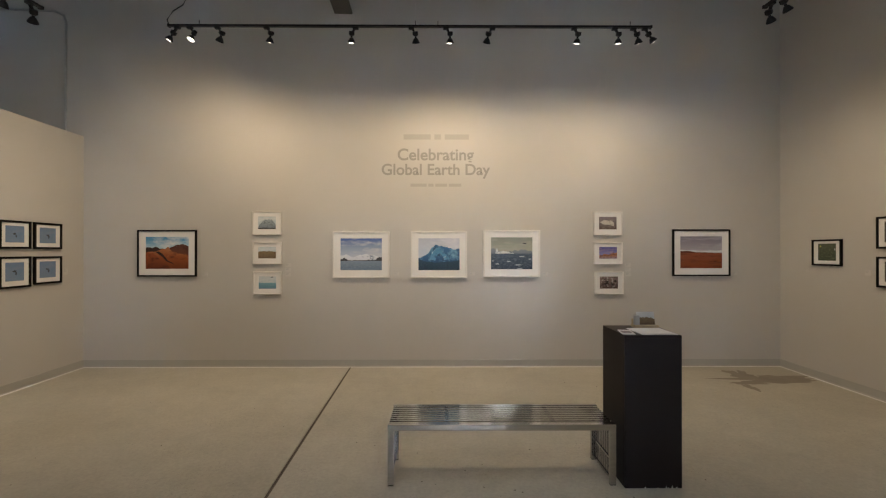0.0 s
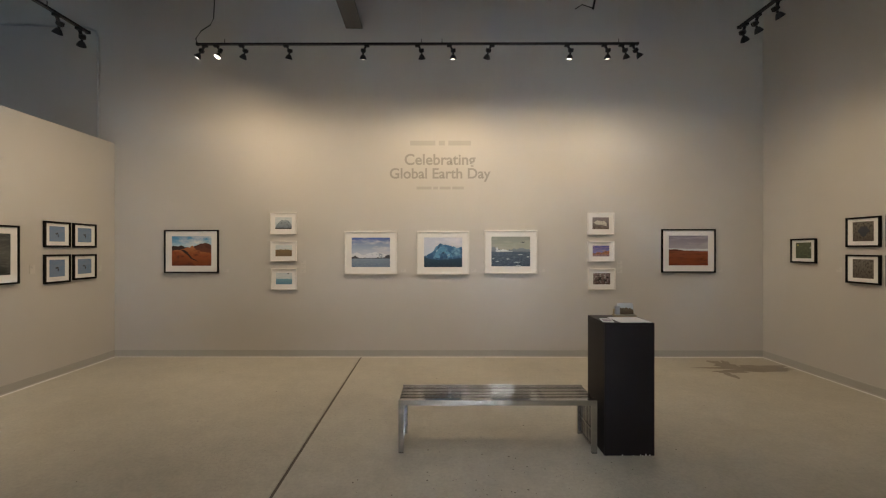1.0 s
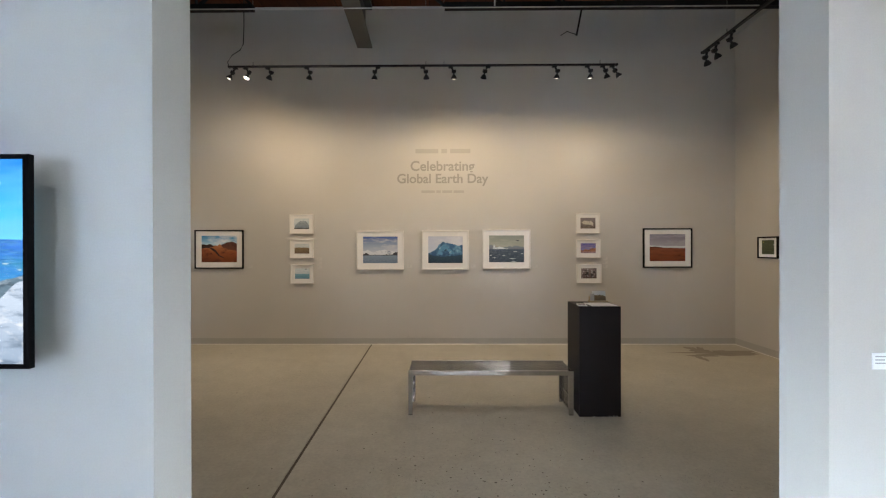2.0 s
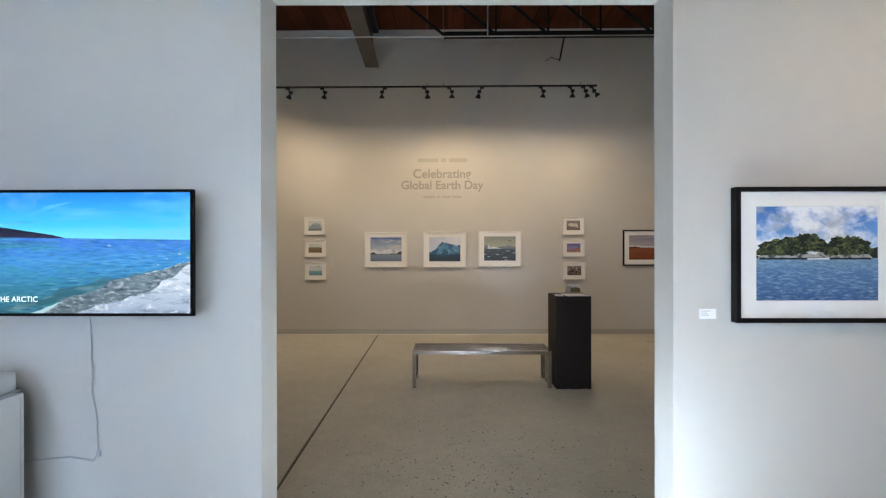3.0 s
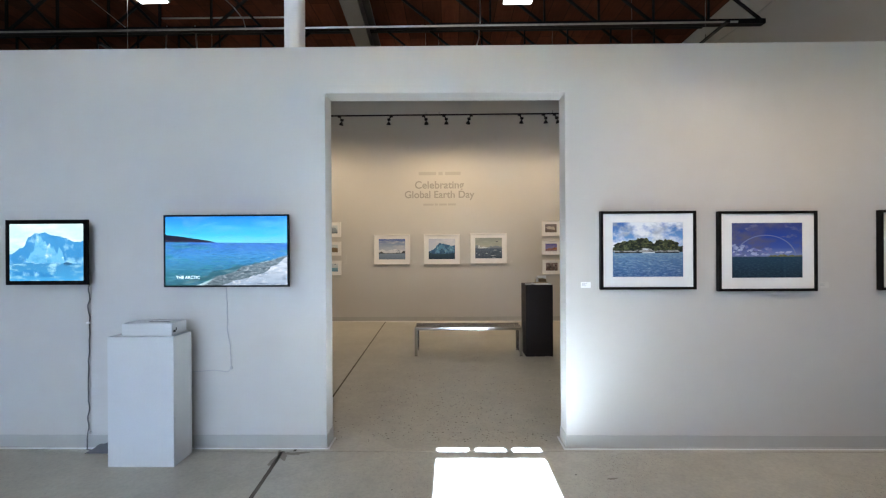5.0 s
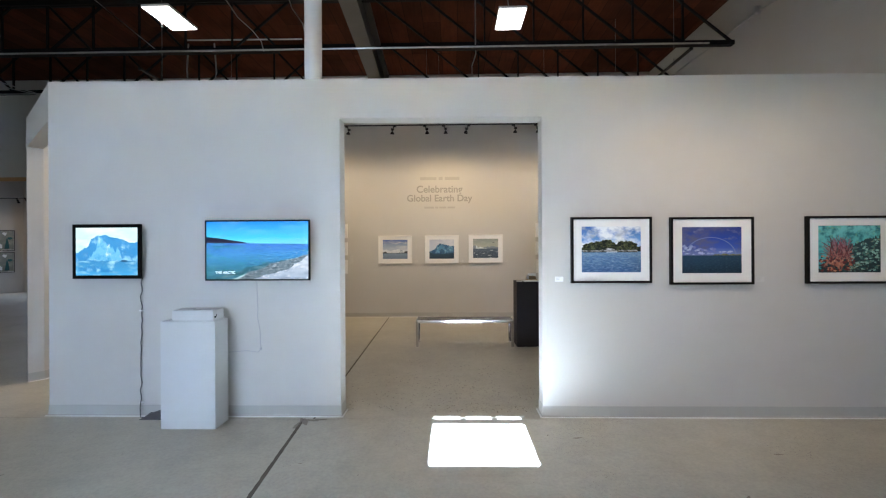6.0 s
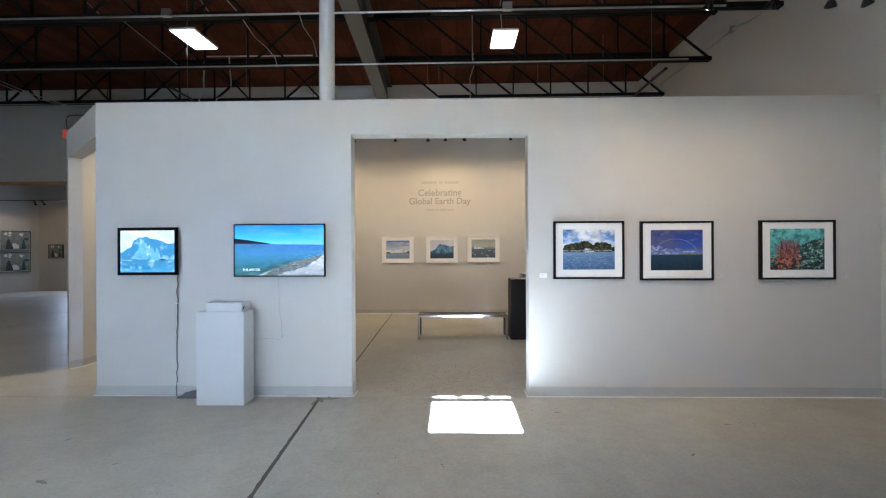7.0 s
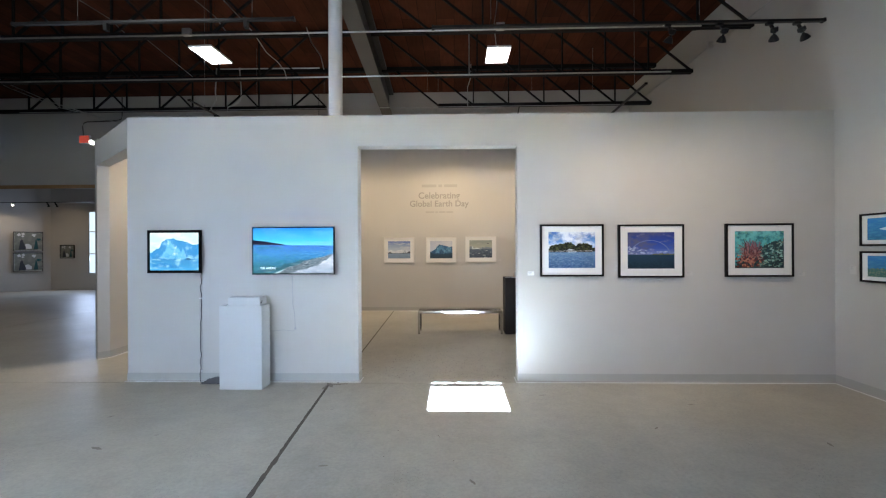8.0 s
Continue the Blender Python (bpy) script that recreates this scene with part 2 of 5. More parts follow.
prism(bm, [(-5.4, 0), (5.4, 0), (5.4, 6.0), (-26, 6.0), (-26, 3.20), (-5.4, 3.20)], BACK, BACK + 0.3, "y")
structure("wall_back", bm, WALL, "tall off-white painted gallery wall")
structure("wall_right", boxed(4.92, 5.3, 0.12, BACK, 0, 6.0), WALL, "tall off-white painted side wall")
structure("wall_right_front", boxed(4.90, 5.3, -6.2, 0.12, 0, 6.0), WALL, "tall off-white painted side wall")
structure("wall_right_lining", boxed(4.885, 4.8995, -6.0, 0.0, 0, 3.062), WALL, "off-white wall lining with a ledge")
structure("wall_far_left", boxed(-26.3, -26, -6.2, 13.2, 0, 6.0), WALL, "off-white hall wall")
structure("wall_far", boxed(-26, -4.9, 12.2, 12.5, 0, 6.0), WALL, "off-white far gallery wall")
structure("wall_far_side", prism(bmesh.new(), [(-15.6, 12.2), (-15.75, 12.33), (-19.0, 8.9), (-18.85, 8.78)], 0, 4.6), WALL, "off-white far gallery wall set at an angle")
structure("wall_far_right", boxed(-4.9, -4.6, BACK + 0.3, 13.2, 0, 6.0), WALL, "off-white far gallery wall")
structure("far_ceiling", boxed(-26, -4.9, BACK + 0.3, 12.2, 4.3, 4.4), DECK, "dark ceiling over the far gallery", "ceiling")
structure("trim", boxed(-26, -5.4, BACK - 0.03, BACK, 3.15, 3.24, bevel=0.004), TRIM_WOOD, "orange-brown wooden trim over a wide opening", "trim")
structure("ceiling", boxed(-26, 5.3, -6.2, 13.2, DECK_Z, DECK_Z + 0.15), DECK, "red-brown timber roof deck", "ceiling")

# unseen rear wall: high window for the sun patch, low opening added for fill
bm = bmesh.new()
R0, R1, TOP, LOW, HIGH = -6.05, -6.0, 2.0, 2.94, 3.444
box(bm, -26, -3.6, R0, R1, 0, 6)
box(bm, -3.6, -1.3, R0, R1, TOP, 6)
box(bm, -3.6, -1.3, R0, R1, 0, 0.2)
box(bm, -1.3, 5.3, R0, R1, 0, LOW)
box(bm, -1.3, 0.325, R0, R1, LOW, HIGH + 0.036)
box(bm, 1.105, 5.3, R0, R1, LOW, HIGH + 0.036)
box(bm, 0.325, 1.105, R0, R1, 3.383, 3.439)
for x in (0.585, 0.865):
    prism(bm, [(x - 0.032, 3.439), (x + 0.012, 3.439), (x + 0.035, HIGH + 0.036), (x - 0.005, HIGH + 0.036)], R0, R1, "y")
box(bm, -1.3, 5.3, R0, R1, HIGH + 0.036, 6)
structure("wall_rear", bm, WALL, "unseen off-white wall with a high window and an added opening")
# glowing sheet added outside the low opening; it also stops the sun there
structure("backdrop", boxed(-3.8, -1.1, -6.4, -6.35, -0.1, 2.3), SKYGLOW, "pale glowing sheet behind the added opening", "backdrop")
far_window = structure("window_1", boxed(-14.0, -13.62, 12.17, 12.195, 0.68, 3.1), WINDOW_GLOW, "bright daylight in a tall narrow window", "window")
for x in (-14.02, -13.64):
    part("window_frame", boxed(x, x + 0.04, 12.15, 12.196, 0.64, 3.14), CONDUIT, far_window)
for z in (0.64, 1.42, 2.3, 3.1):
    part("window_bar", boxed(-13.98, -13.64, 12.152, 12.168, z, z + 0.04), CONDUIT, far_window)


# cove base along the walls
def baseboard(pts):
    """A vinyl cove base along floor points; the room lies to the left of the way."""
    bm = bmesh.new()
    prof = [(0, 0), (0.014, 0), (0.0135, 0.004), (0.006, 0.014), (0.0045, 0.096), (0.003, 0.1), (0, 0.1)]
    p = [Vector(q) for q in pts]
    rows = []
    for i, q in enumerate(p):
        a = (q - p[i - 1]).normalized() if i else (p[1] - q).normalized()
        b = (p[i + 1] - q).normalized() if i + 1 < len(p) else a
        na, nb = Vector((-a.y, a.x)), Vector((-b.y, b.x))
        nn = (na + nb) / max(0.3, 1 + na.dot(nb))
        rows.append([bm.verts.new((q.x + nn.x * d, q.y + nn.y * d, z)) for d, z in prof])
    for r, s in zip(rows, rows[1:]):
        for k in range(len(prof) - 1):
            bm.faces.new((r[k], r[k + 1], s[k + 1], s[k]))
    bm.faces.new(rows[0])
    bm.faces.new(rows[-1])
    base = structure("baseboard", bm, VINYL, "grey vinyl cove base", "baseboard")
    # thin pale strip along the toe of the base
    bm = bmesh.new()
    rows = []
    for i, q in enumerate(p):
        a = (q - p[i - 1]).normalized() if i else (p[1] - q).normalized()
        b = (p[i + 1] - q).normalized() if i + 1 < len(p) else a
        na, nb = Vector((-a.y, a.x)), Vector((-b.y, b.x))
        nn = (na + nb) / max(0.3, 1 + na.dot(nb))
        rows.append([bm.verts.new((q.x + nn.x * d, q.y + nn.y * d, z)) for d, z in ((0.012, 0.0), (0.012, 0.0045), (0.024, 0.0045), (0.027, 0.0))])
    for r, s in zip(rows, rows[1:]):
        for k in range(3):
            bm.faces.new((r[k], r[k + 1], s[k + 1], s[k]))
    part("toe_line", bm, WHITE, base, "thin pale line along the foot")
    return base


baseboard([(DOOR_L, THICK), (DOOR_L, 0), (FW_L, 0), (FW_L, THICK)])
baseboard([(4.885, -5.95), (4.885, 0), (DOOR_R, 0), (DOOR_R, THICK), (4.92, THICK), (4.92, BACK), (-4.57, BACK), POST_IN, POST])

# slabs of the floor
SLABS = [
    [(-0.757, -0.054), (-0.946, BACK + 0.2), (5.2, BACK + 0.2), (5.2, -0.054)],
    [(-0.782, -0.054), (-0.971, BACK + 0.2), (-8.57, BACK + 0.2), (-8.57, -0.054)],
    [(-0.868, -0.062), (-8.57, -0.062), (-8.57, -8.3), (-0.292, -8.3)],
    [(-0.843, -0.062), (-0.265, -8.3), (5.2, -8.3), (5.2, -0.062)],
    [(-8.59, -8.3), (-8.59, BACK + 0.2), (-25.9, BACK + 0.2), (-25.9, -8.3)],
    [(-25.9, BACK + 0.21), (-4.9, BACK + 0.21), (-4.9, 13), (-25.9, 13)],
]
for s in SLABS:
    part("slab", prism(bmesh.new(), s, -0.008, 0.0), CONCRETE, floor)

# ---- photographs ----
def shade(name, stops, clouds=(), waves=(), glow=0.0, warp=0.0, scale=4.0):
    """A printed picture surface: tones from the bottom to the top, clouds and waves over it."""
    m, n, bs = mat_new(name)
    g = generated(n)
    sep = n.nodes.new("ShaderNodeSeparateXYZ")
    n.links.new(g, sep.inputs[0])
    fac = sep.outputs["Z"]
    if warp:
        w = n.nodes.new("ShaderNodeMath")
        w.operation = "MULTIPLY_ADD"
        w.inputs[1].default_value = warp
        n.links.new(tex_noise(n, g, scale, 6.0, 0.6), w.inputs[0])
        sub = n.nodes.new("ShaderNodeMath")
        sub.operation = "SUBTRACT"
        sub.inputs[1].default_value = warp / 2
        n.links.new(fac, sub.inputs[0])
        n.links.new(sub.outputs[0], w.inputs[2])
        fac = w.outputs[0]
    c = ramp(n, stops, fac)
    for color, lo, hi, size, stretch in clouds:
        c = mix(n, ramp(n, [(lo, (0, 0, 0)), (hi, (1, 1, 1))], tex_noise(n, g, size, 6.0, 0.6, stretch)), c, color)
    for color, size, amount in waves:
        c = mix(n, ramp(n, [(0.48, (0, 0, 0)), (0.66, (amount,) * 3)], tex_noise(n, g, size, 5.0, 0.65, (1, 1, 3.5))), c, color)
    n.links.new(c, bs.inputs["Base Color"])
    bs.inputs["Roughness"].default_value = 0.4
    bs.inputs["Specular IOR Level"].default_value = 0.25
    if glow:
        n.links.new(c, bs.inputs["Emission Color"])
        bs.inputs["Emission Strength"].default_value = glow
        bs.inputs["Base Color"].default_value = (0.02, 0.02, 0.02, 1)
        n.links.remove(bs.inputs["Base Color"].links[0])
        bs.inputs["Roughness"].default_value = 0.5
        bs.inputs["Specular IOR Level"].default_value = 0.06
    return m


def print_sheet(bm, w, h, y):
    v = [bm.verts.new((x, y, z)) for x, z in ((-w / 2, -h / 2), (w / 2, -h / 2), (w / 2, h / 2), (-w / 2, h / 2))]
    bm.faces.new(v).material_index = 0


def ridge(bm, w, h, y, index, low, high, x0=0.0, x1=1.0, rough=0.0, seed=0.0, cols=44, fine=9.0):
    """A form in a picture, in parts of its width and height, between two outlines; its edges roughened."""
    lo, hi = [], []
    for i in range(cols + 1):
        t = x0 + (x1 - x0) * i / cols
        e = rough * noise.fractal(Vector((t * fine, seed, 0.3)), 1.0, 2.0, 4)
        b, a = low(t), high(t)
        a = max(b, min(1.0, a + e * min(1.0, 12 * max(0.0, a - b))))
        lo.append(bm.verts.new(((t - 0.5) * w, y, (b - 0.5) * h)))
        hi.append(bm.verts.new(((t - 0.5) * w, y, (a - 0.5) * h)))
    for i in range(cols):
        if (hi[i].co - lo[i].co).length + (hi[i + 1].co - lo[i + 1].co).length > 1e-5:
            bm.faces.new((lo[i], lo[i + 1], hi[i + 1], hi[i])).material_index = index


def flat(v):
    return lambda t: v


def hump(c, r, base, top, power=2.0):
    return lambda t: base + (top - base) * max(0.0, 1 - abs((t - c) / r) ** power)


def course(*pts):
    """An outline through (part of width, part of height) points."""
    def at(t):
        for (a, p), (b, q) in zip(pts, pts[1:]):
            if t <= b:
                return p + (q - p) * (t - a) / (b - a) if t > a else p
        return pts[-1][1]
    return at


def blob(bm, w, h, y, index, cx, cz, rx, rz, rough=0.3, seed=0.0, k=22):
    vs = []
    for i in range(k):
        a = 2 * math.pi * i / k
        r = 1 + rough * noise.noise(Vector((math.cos(a) * 1.7 + seed, math.sin(a) * 1.7, seed)))
        vs.append(bm.verts.new(((cx + rx * r * math.cos(a) - 0.5) * w, y, (cz + rz * r * math.sin(a) - 0.5) * h)))
    bm.faces.new(vs).material_index = index


# tones of the photographs
SKY_BLUE = shade("photo_sky_blue", [(0.35, (0.55, 0.66, 0.78)), (0.65, (0.15, 0.33, 0.66)), (1.0, (0.06, 0.17, 0.5))], [((0.8, 0.82, 0.85), 0.41, 0.55, 2.6, (1, 1, 1.1)), ((0.36, 0.4, 0.48), 0.52, 0.7, 3.6, (1.2, 1, 1.6))])
SKY_GREY = shade("photo_sky_grey", [(0.4, (0.5, 0.56, 0.64)), (0.75, (0.25, 0.32, 0.48)), (1.0, (0.06, 0.12, 0.38))], [((0.55, 0.57, 0.62), 0.48, 0.68, 2.5, (1, 1, 3))])
SKY_STORM = shade("photo_sky_storm", [(0.38, (0.2, 0.25, 0.45)), (0.55, (0.05, 0.1, 0.4)), (0.75, (0.02, 0.06, 0.34)), (1.0, (0.04, 0.055, 0.2))], [((0.1, 0.105, 0.19), 0.47, 0.62, 2.2, (0.8, 1, 1.1)), ((0.2, 0.2, 0.3), 0.58, 0.7, 3.4, (1, 1, 1.5))])
SKY_GREEN = shade("photo_sky_green", [(0.5, (0.4, 0.4, 0.33)), (1.0, (0.25, 0.29, 0.26))], [((0.42, 0.42, 0.37), 0.45, 0.7, 2.0, (1, 1, 3))])
SKY_MAUVE = shade("photo_sky_mauve", [(0.5, (0.42, 0.38, 0.42)), (1.0, (0.2, 0.19, 0.25))], [((0.45, 0.44, 0.48), 0.45, 0.7, 2.2, (0.7, 1, 3))])
SKY_PALE = shade("photo_sky_pale", [(0.0, (0.42, 0.53, 0.6)), (1.0, (0.55, 0.62, 0.66))], [((0.7, 0.72, 0.72), 0.4, 0.7, 3.0, (1, 1, 2))])
SKY_PURPLE = shade("photo_sky_purple", [(0.4, (0.25, 0.25, 0.5)), (1.0, (0.08, 0.09, 0.36))], [((0.5, 0.35, 0.35), 0.5, 0.7, 3.0, (1, 1, 2))])
PLAIN_BLUE = shade("photo_plain_blue", [(0.0, (0.17, 0.25, 0.38)), (1.0, (0.14, 0.23, 0.38))], [((0.22, 0.27, 0.38), 0.4, 0.7, 2.0, (1, 1, 2))])
SEA_BLUE = shade("photo_sea_blue", [(0.0, (0.04, 0.1, 0.24)), (0.3, (0.09, 0.19, 0.36)), (0.5, (0.2, 0.33, 0.47))], waves=[((0.34, 0.46, 0.58), 14.0, 0.55), ((0.03, 0.07, 0.17), 22.0, 0.6)])
SEA_DARK = shade("photo_sea_dark", [(0.0, (0.008, 0.018, 0.035)), (0.5, (0.02, 0.06, 0.11))], waves=[((0.05, 0.11, 0.16), 22.0, 0.5)])
SEA_GREY = shade("photo_sea_grey", [(0.0, (0.12, 0.17, 0.26)), (0.45, (0.24, 0.32, 0.42))], waves=[((0.35, 0.42, 0.5), 16.0, 0.5)])
SEA_NAVY = shade("photo_sea_navy", [(0.0, (0.025, 0.04, 0.07)), (0.5, (0.06, 0.09, 0.13))], waves=[((0.2, 0.24, 0.28), 20.0, 0.7)])
SEA_TEAL = shade("photo_sea_teal", [(0.0, (0.1, 0.22, 0.34)), (0.6, (0.2, 0.42, 0.52))], waves=[((0.35, 0.5, 0.58), 18.0, 0.5)])
UNDER = shade("photo_underwater", [(0.0, (0.06, 0.32, 0.36)), (0.6, (0.10, 0.5, 0.52)), (1.0, (0.2, 0.62, 0.62))], [((0.03, 0.2, 0.24), 0.45, 0.6, 7.0, (1, 1, 1)), ((0.16, 0.42, 0.3), 0.56, 0.66, 12.0, (1, 1, 1))])
UNDER_BLUE = shade("photo_underwater_blue", [(0.0, (0.03, 0.16, 0.3)), (1.0, (0.04, 0.22, 0.55))], [((0.08, 0.3, 0.5), 0.45, 0.7, 5.0, (1, 1, 2))])
REEF = shade("photo_reef", [(0.0, (0.05, 0.14, 0.12)), (1.0, (0.1, 0.26, 0.22))], [((0.3, 0.3, 0.2), 0.5, 0.65, 14.0, (1, 1, 1))])
CORAL = shade("photo_coral", [(0.0, (0.42, 0.12, 0.06)), (0.5, (0.5, 0.17, 0.13)), (1.0, (0.36, 0.12, 0.17))], [((0.65, 0.32, 0.2), 0.5, 0.6, 16.0, (1, 1, 1)), ((0.12, 0.03, 0.03), 0.55, 0.66, 12.0, (1, 1, 1))])
CORAL_DARK = shade("photo_coral_dark", [(0.0, (0.12, 0.025, 0.02)), (1.0, (0.16, 0.04, 0.06))])
CORAL_PALE = shade("photo_coral_pale", [(0.0, (0.26, 0.44, 0.36)), (1.0, (0.36, 0.6, 0.54))])
CORAL_PINK = shade("photo_coral_pink", [(0.0, (0.45, 0.17, 0.1)), (0.45, (0.36, 0.16, 0.15)), (0.7, (0.3, 0.13, 0.19)), (1.0, (0.2, 0.12, 0.2))])
REEF_DARK = shade("photo_reef_dark", [(0.0, (0.015, 0.03, 0.035)), (1.0, (0.03, 0.07, 0.08))])
SHADE_GREEN = shade("photo_shade_green", [(0.0, (0.02, 0.07, 0.075)), (1.0, (0.03, 0.13, 0.14))])
FOLIAGE = shade("photo_foliage", [(0.0, (0.015, 0.025, 0.012)), (1.0, (0.06, 0.075, 0.035))], [((0.15, 0.15, 0.05), 0.52, 0.62, 26.0, (1, 1, 1)), ((0.006, 0.01, 0.008), 0.48, 0.6, 16.0, (1, 1, 1))])
ROCK_PALE = shade("photo_rock_pale", [(0.0, (0.3, 0.29, 0.27)), (1.0, (0.45, 0.44, 0.42))], [((0.07, 0.07, 0.07), 0.48, 0.6, 20.0, (1, 1, 1))])
ISLE_SAND = shade("photo_isle_sand", [(0.0, (0.2, 0.2, 0.1)), (1.0, (0.14, 0.14, 0.05))], [((0.12, 0.12, 0.04), 0.5, 0.6, 20.0, (1, 1, 1))])
DUNE = shade("photo_dune", [(0.0, (0.17, 0.04, 0.012)), (0.35, (0.28, 0.08, 0.024)), (0.6, (0.42, 0.17, 0.07))], [((0.12, 0.035, 0.018), 0.52, 0.68, 3.5, (1, 1, 2.0)), ((0.5, 0.22, 0.09), 0.56, 0.7, 4.0, (1, 1, 1.6))], warp=0.3)
DUNE_SHADE = shade("photo_dune_shade", [(0.0, (0.13, 0.03, 0.012)), (0.4, (0.28, 0.075, 0.025))], [((0.07, 0.02, 0.012), 0.5, 0.7, 4.0, (1, 1, 2))])
DUNE_HILL = shade("photo_dune_hill", [(0.3, (0.17, 0.045, 0.02)), (0.75, (0.11, 0.05, 0.04))], [((0.08, 0.03, 0.02), 0.5, 0.66, 7.0, (1, 1, 1.2))])
SKY_DUNE = shade("photo_sky_dune", [(0.55, (0.6, 0.7, 0.74)), (0.75, (0.22, 0.46, 0.66)), (1.0, (0.06, 0.27, 0.55))], [((0.72, 0.76, 0.78), 0.48, 0.66, 2.2, (1, 1, 1.6))])
DARK_HILL = shade("photo_dark_hill", [(0.0, (0.03, 0.015, 0.012)), (1.0, (0.06, 0.035, 0.03))], [((0.02, 0.015, 0.015), 0.45, 0.65, 7.0, (1, 1, 1))])
PLAIN_RED = shade("photo_red_plain", [(0.0, (0.2, 0.045, 0.015)), (0.5, (0.26, 0.085, 0.04))], [((0.12, 0.035, 0.018), 0.48, 0.68, 3.0, (0.8, 1, 4.5))])
TUNDRA = shade("photo_tundra", [(0.0, (0.17, 0.12, 0.07)), (0.6, (0.26, 0.19, 0.11))], [((0.09, 0.06, 0.04), 0.5, 0.62, 9.0, (1, 1, 3))])
SNOW = shade("photo_snow", [(0.0, (0.6, 0.64, 0.7)), (1.0, (0.78, 0.8, 0.82))], [((0.25, 0.3, 0.38), 0.56, 0.66, 9.0, (1, 1, 1))])
ICE_BLUE = shade("photo_ice_blue", [(0.2, (0.02, 0.07, 0.16)), (0.85, (0.05, 0.15, 0.3))], [((0.2, 0.4, 0.56), 0.52, 0.72, 5.0, (1.3, 1, 1)), ((0.012, 0.04, 0.085), 0.54, 0.68, 7.0, (1, 1, 1))])
ICE_PALE = shade("photo_ice_pale", [(0.25, (0.12, 0.29, 0.48)), (0.8, (0.06, 0.2, 0.36))], [((0.5, 0.66, 0.75), 0.55, 0.72, 6.0, (1.8, 1, 1.1)), ((0.03, 0.1, 0.2), 0.55, 0.68, 8.0, (1, 1, 1))])
SKY_LILAC = shade("photo_sky_lilac", [(0.3, (0.55, 0.6, 0.68)), (1.0, (0.5, 0.52, 0.62))], [((0.68, 0.68, 0.72), 0.45, 0.7, 2.5, (1, 1, 2))])
ICE_WHITE = shade("photo_ice_white", [(0.0, (0.55, 0.6, 0.62)), (1.0, (0.75, 0.77, 0.76))], [((0.35, 0.42, 0.46), 0.52, 0.66, 9.0, (1, 1, 1))])
ICE_GREY = shade("photo_ice_grey", [(0.0, (0.2, 0.25, 0.3)), (1.0, (0.42, 0.48, 0.54))], [((0.12, 0.15, 0.2), 0.5, 0.62, 12.0, (1, 1, 1))])
FADED_WHITE = shade("photo_faded_white", [(0.0, (0.62, 0.66, 0.68)), (1.0, (0.72, 0.74, 0.75))])
FAR_ICE = shade("photo_far_ice", [(0.4, (0.14, 0.17, 0.21)), (0.65, (0.24, 0.27, 0.3))])
CREAM = shade("photo_cream", [(0.0, (0.5, 0.46, 0.4)), (1.0, (0.64, 0.6, 0.54))], [((0.35, 0.32, 0.28), 0.5, 0.65, 9.0, (1, 1, 1))])
MUD = shade("photo_mud", [(0.0, (0.12, 0.09, 0.075)), (1.0, (0.22, 0.2, 0.22))], [((0.3, 0.26, 0.24), 0.5, 0.65, 6.0, (1, 1, 2))])
ORANGE_LAND = shade("photo_orange_land", [(0.0, (0.35, 0.3, 0.38)), (0.3, (0.45, 0.2, 0.09)), (1.0, (0.5, 0.26, 0.12))], [((0.12, 0.07, 0.1), 0.5, 0.62, 7.0, (1, 1, 1.5))])
SWIRL = shade("photo_swirl", [(0.0, (0.1, 0.06, 0.05)), (1.0, (0.25, 0.2, 0.2))], [((0.45, 0.42, 0.42), 0.52, 0.6, 4.0, (2, 1, 1)), ((0.02, 0.015, 0.015), 0.5, 0.62, 5.0, (1, 1, 1.6))])
DUSK = shade("photo_dusk", [(0.0, (0.02, 0.025, 0.025)), (0.5, (0.1, 0.105, 0.1)), (1.0, (0.05, 0.055, 0.055))], waves=[((0.2, 0.2, 0.19), 7.0, 0.5)])
LEAF_DARK = shade("photo_leaf_dark", [(0.0, (0.05, 0.065, 0.04)), (1.0, (0.09, 0.105, 0.065))], [((0.13, 0.15, 0.09), 0.5, 0.64, 10.0, (1, 1, 1))])
BRUSH = shade("photo_brush", [(0.0, (0.1, 0.085, 0.07)), (1.0, (0.17, 0.16, 0.14))], [((0.05, 0.04, 0.035), 0.48, 0.62, 12.0, (1, 1, 0.6))])
FAR_PRINT = shade("photo_far_print", [(0.0, (0.16, 0.17, 0.15)), (1.0, (0.24, 0.26, 0.24))], [((0.34, 0.34, 0.3), 0.5, 0.7, 4.0, (1, 1, 1))])
HAZE = shade("photo_haze", [(0.0, (0.2, 0.2, 0.19)), (1.0, (0.36, 0.37, 0.38))], [((0.28, 0.27, 0.25), 0.45, 0.65, 7.0, (1, 1, 1))])
SMUDGE = shade("photo_smudge", [(0.0, (0.04, 0.045, 0.06)), (1.0, (0.07, 0.075, 0.09))])
LEAF_SHADE = shade("photo_leaf_shade", [(0.0, (0.008, 0.013, 0.012)), (1.0, (0.014, 0.02, 0.015))])
LEAF_LIGHT = shade("photo_leaf_light", [(0.0, (0.05, 0.065, 0.03)), (1.0, (0.16, 0.17, 0.07))], [((0.03, 0.045, 0.02), 0.5, 0.6, 40.0, (1, 1, 1))])
YELLOW = shade("photo_yellow", [(0.0, (0.4, 0.42, 0.1)), (1.0, (0.5, 0.5, 0.15))])
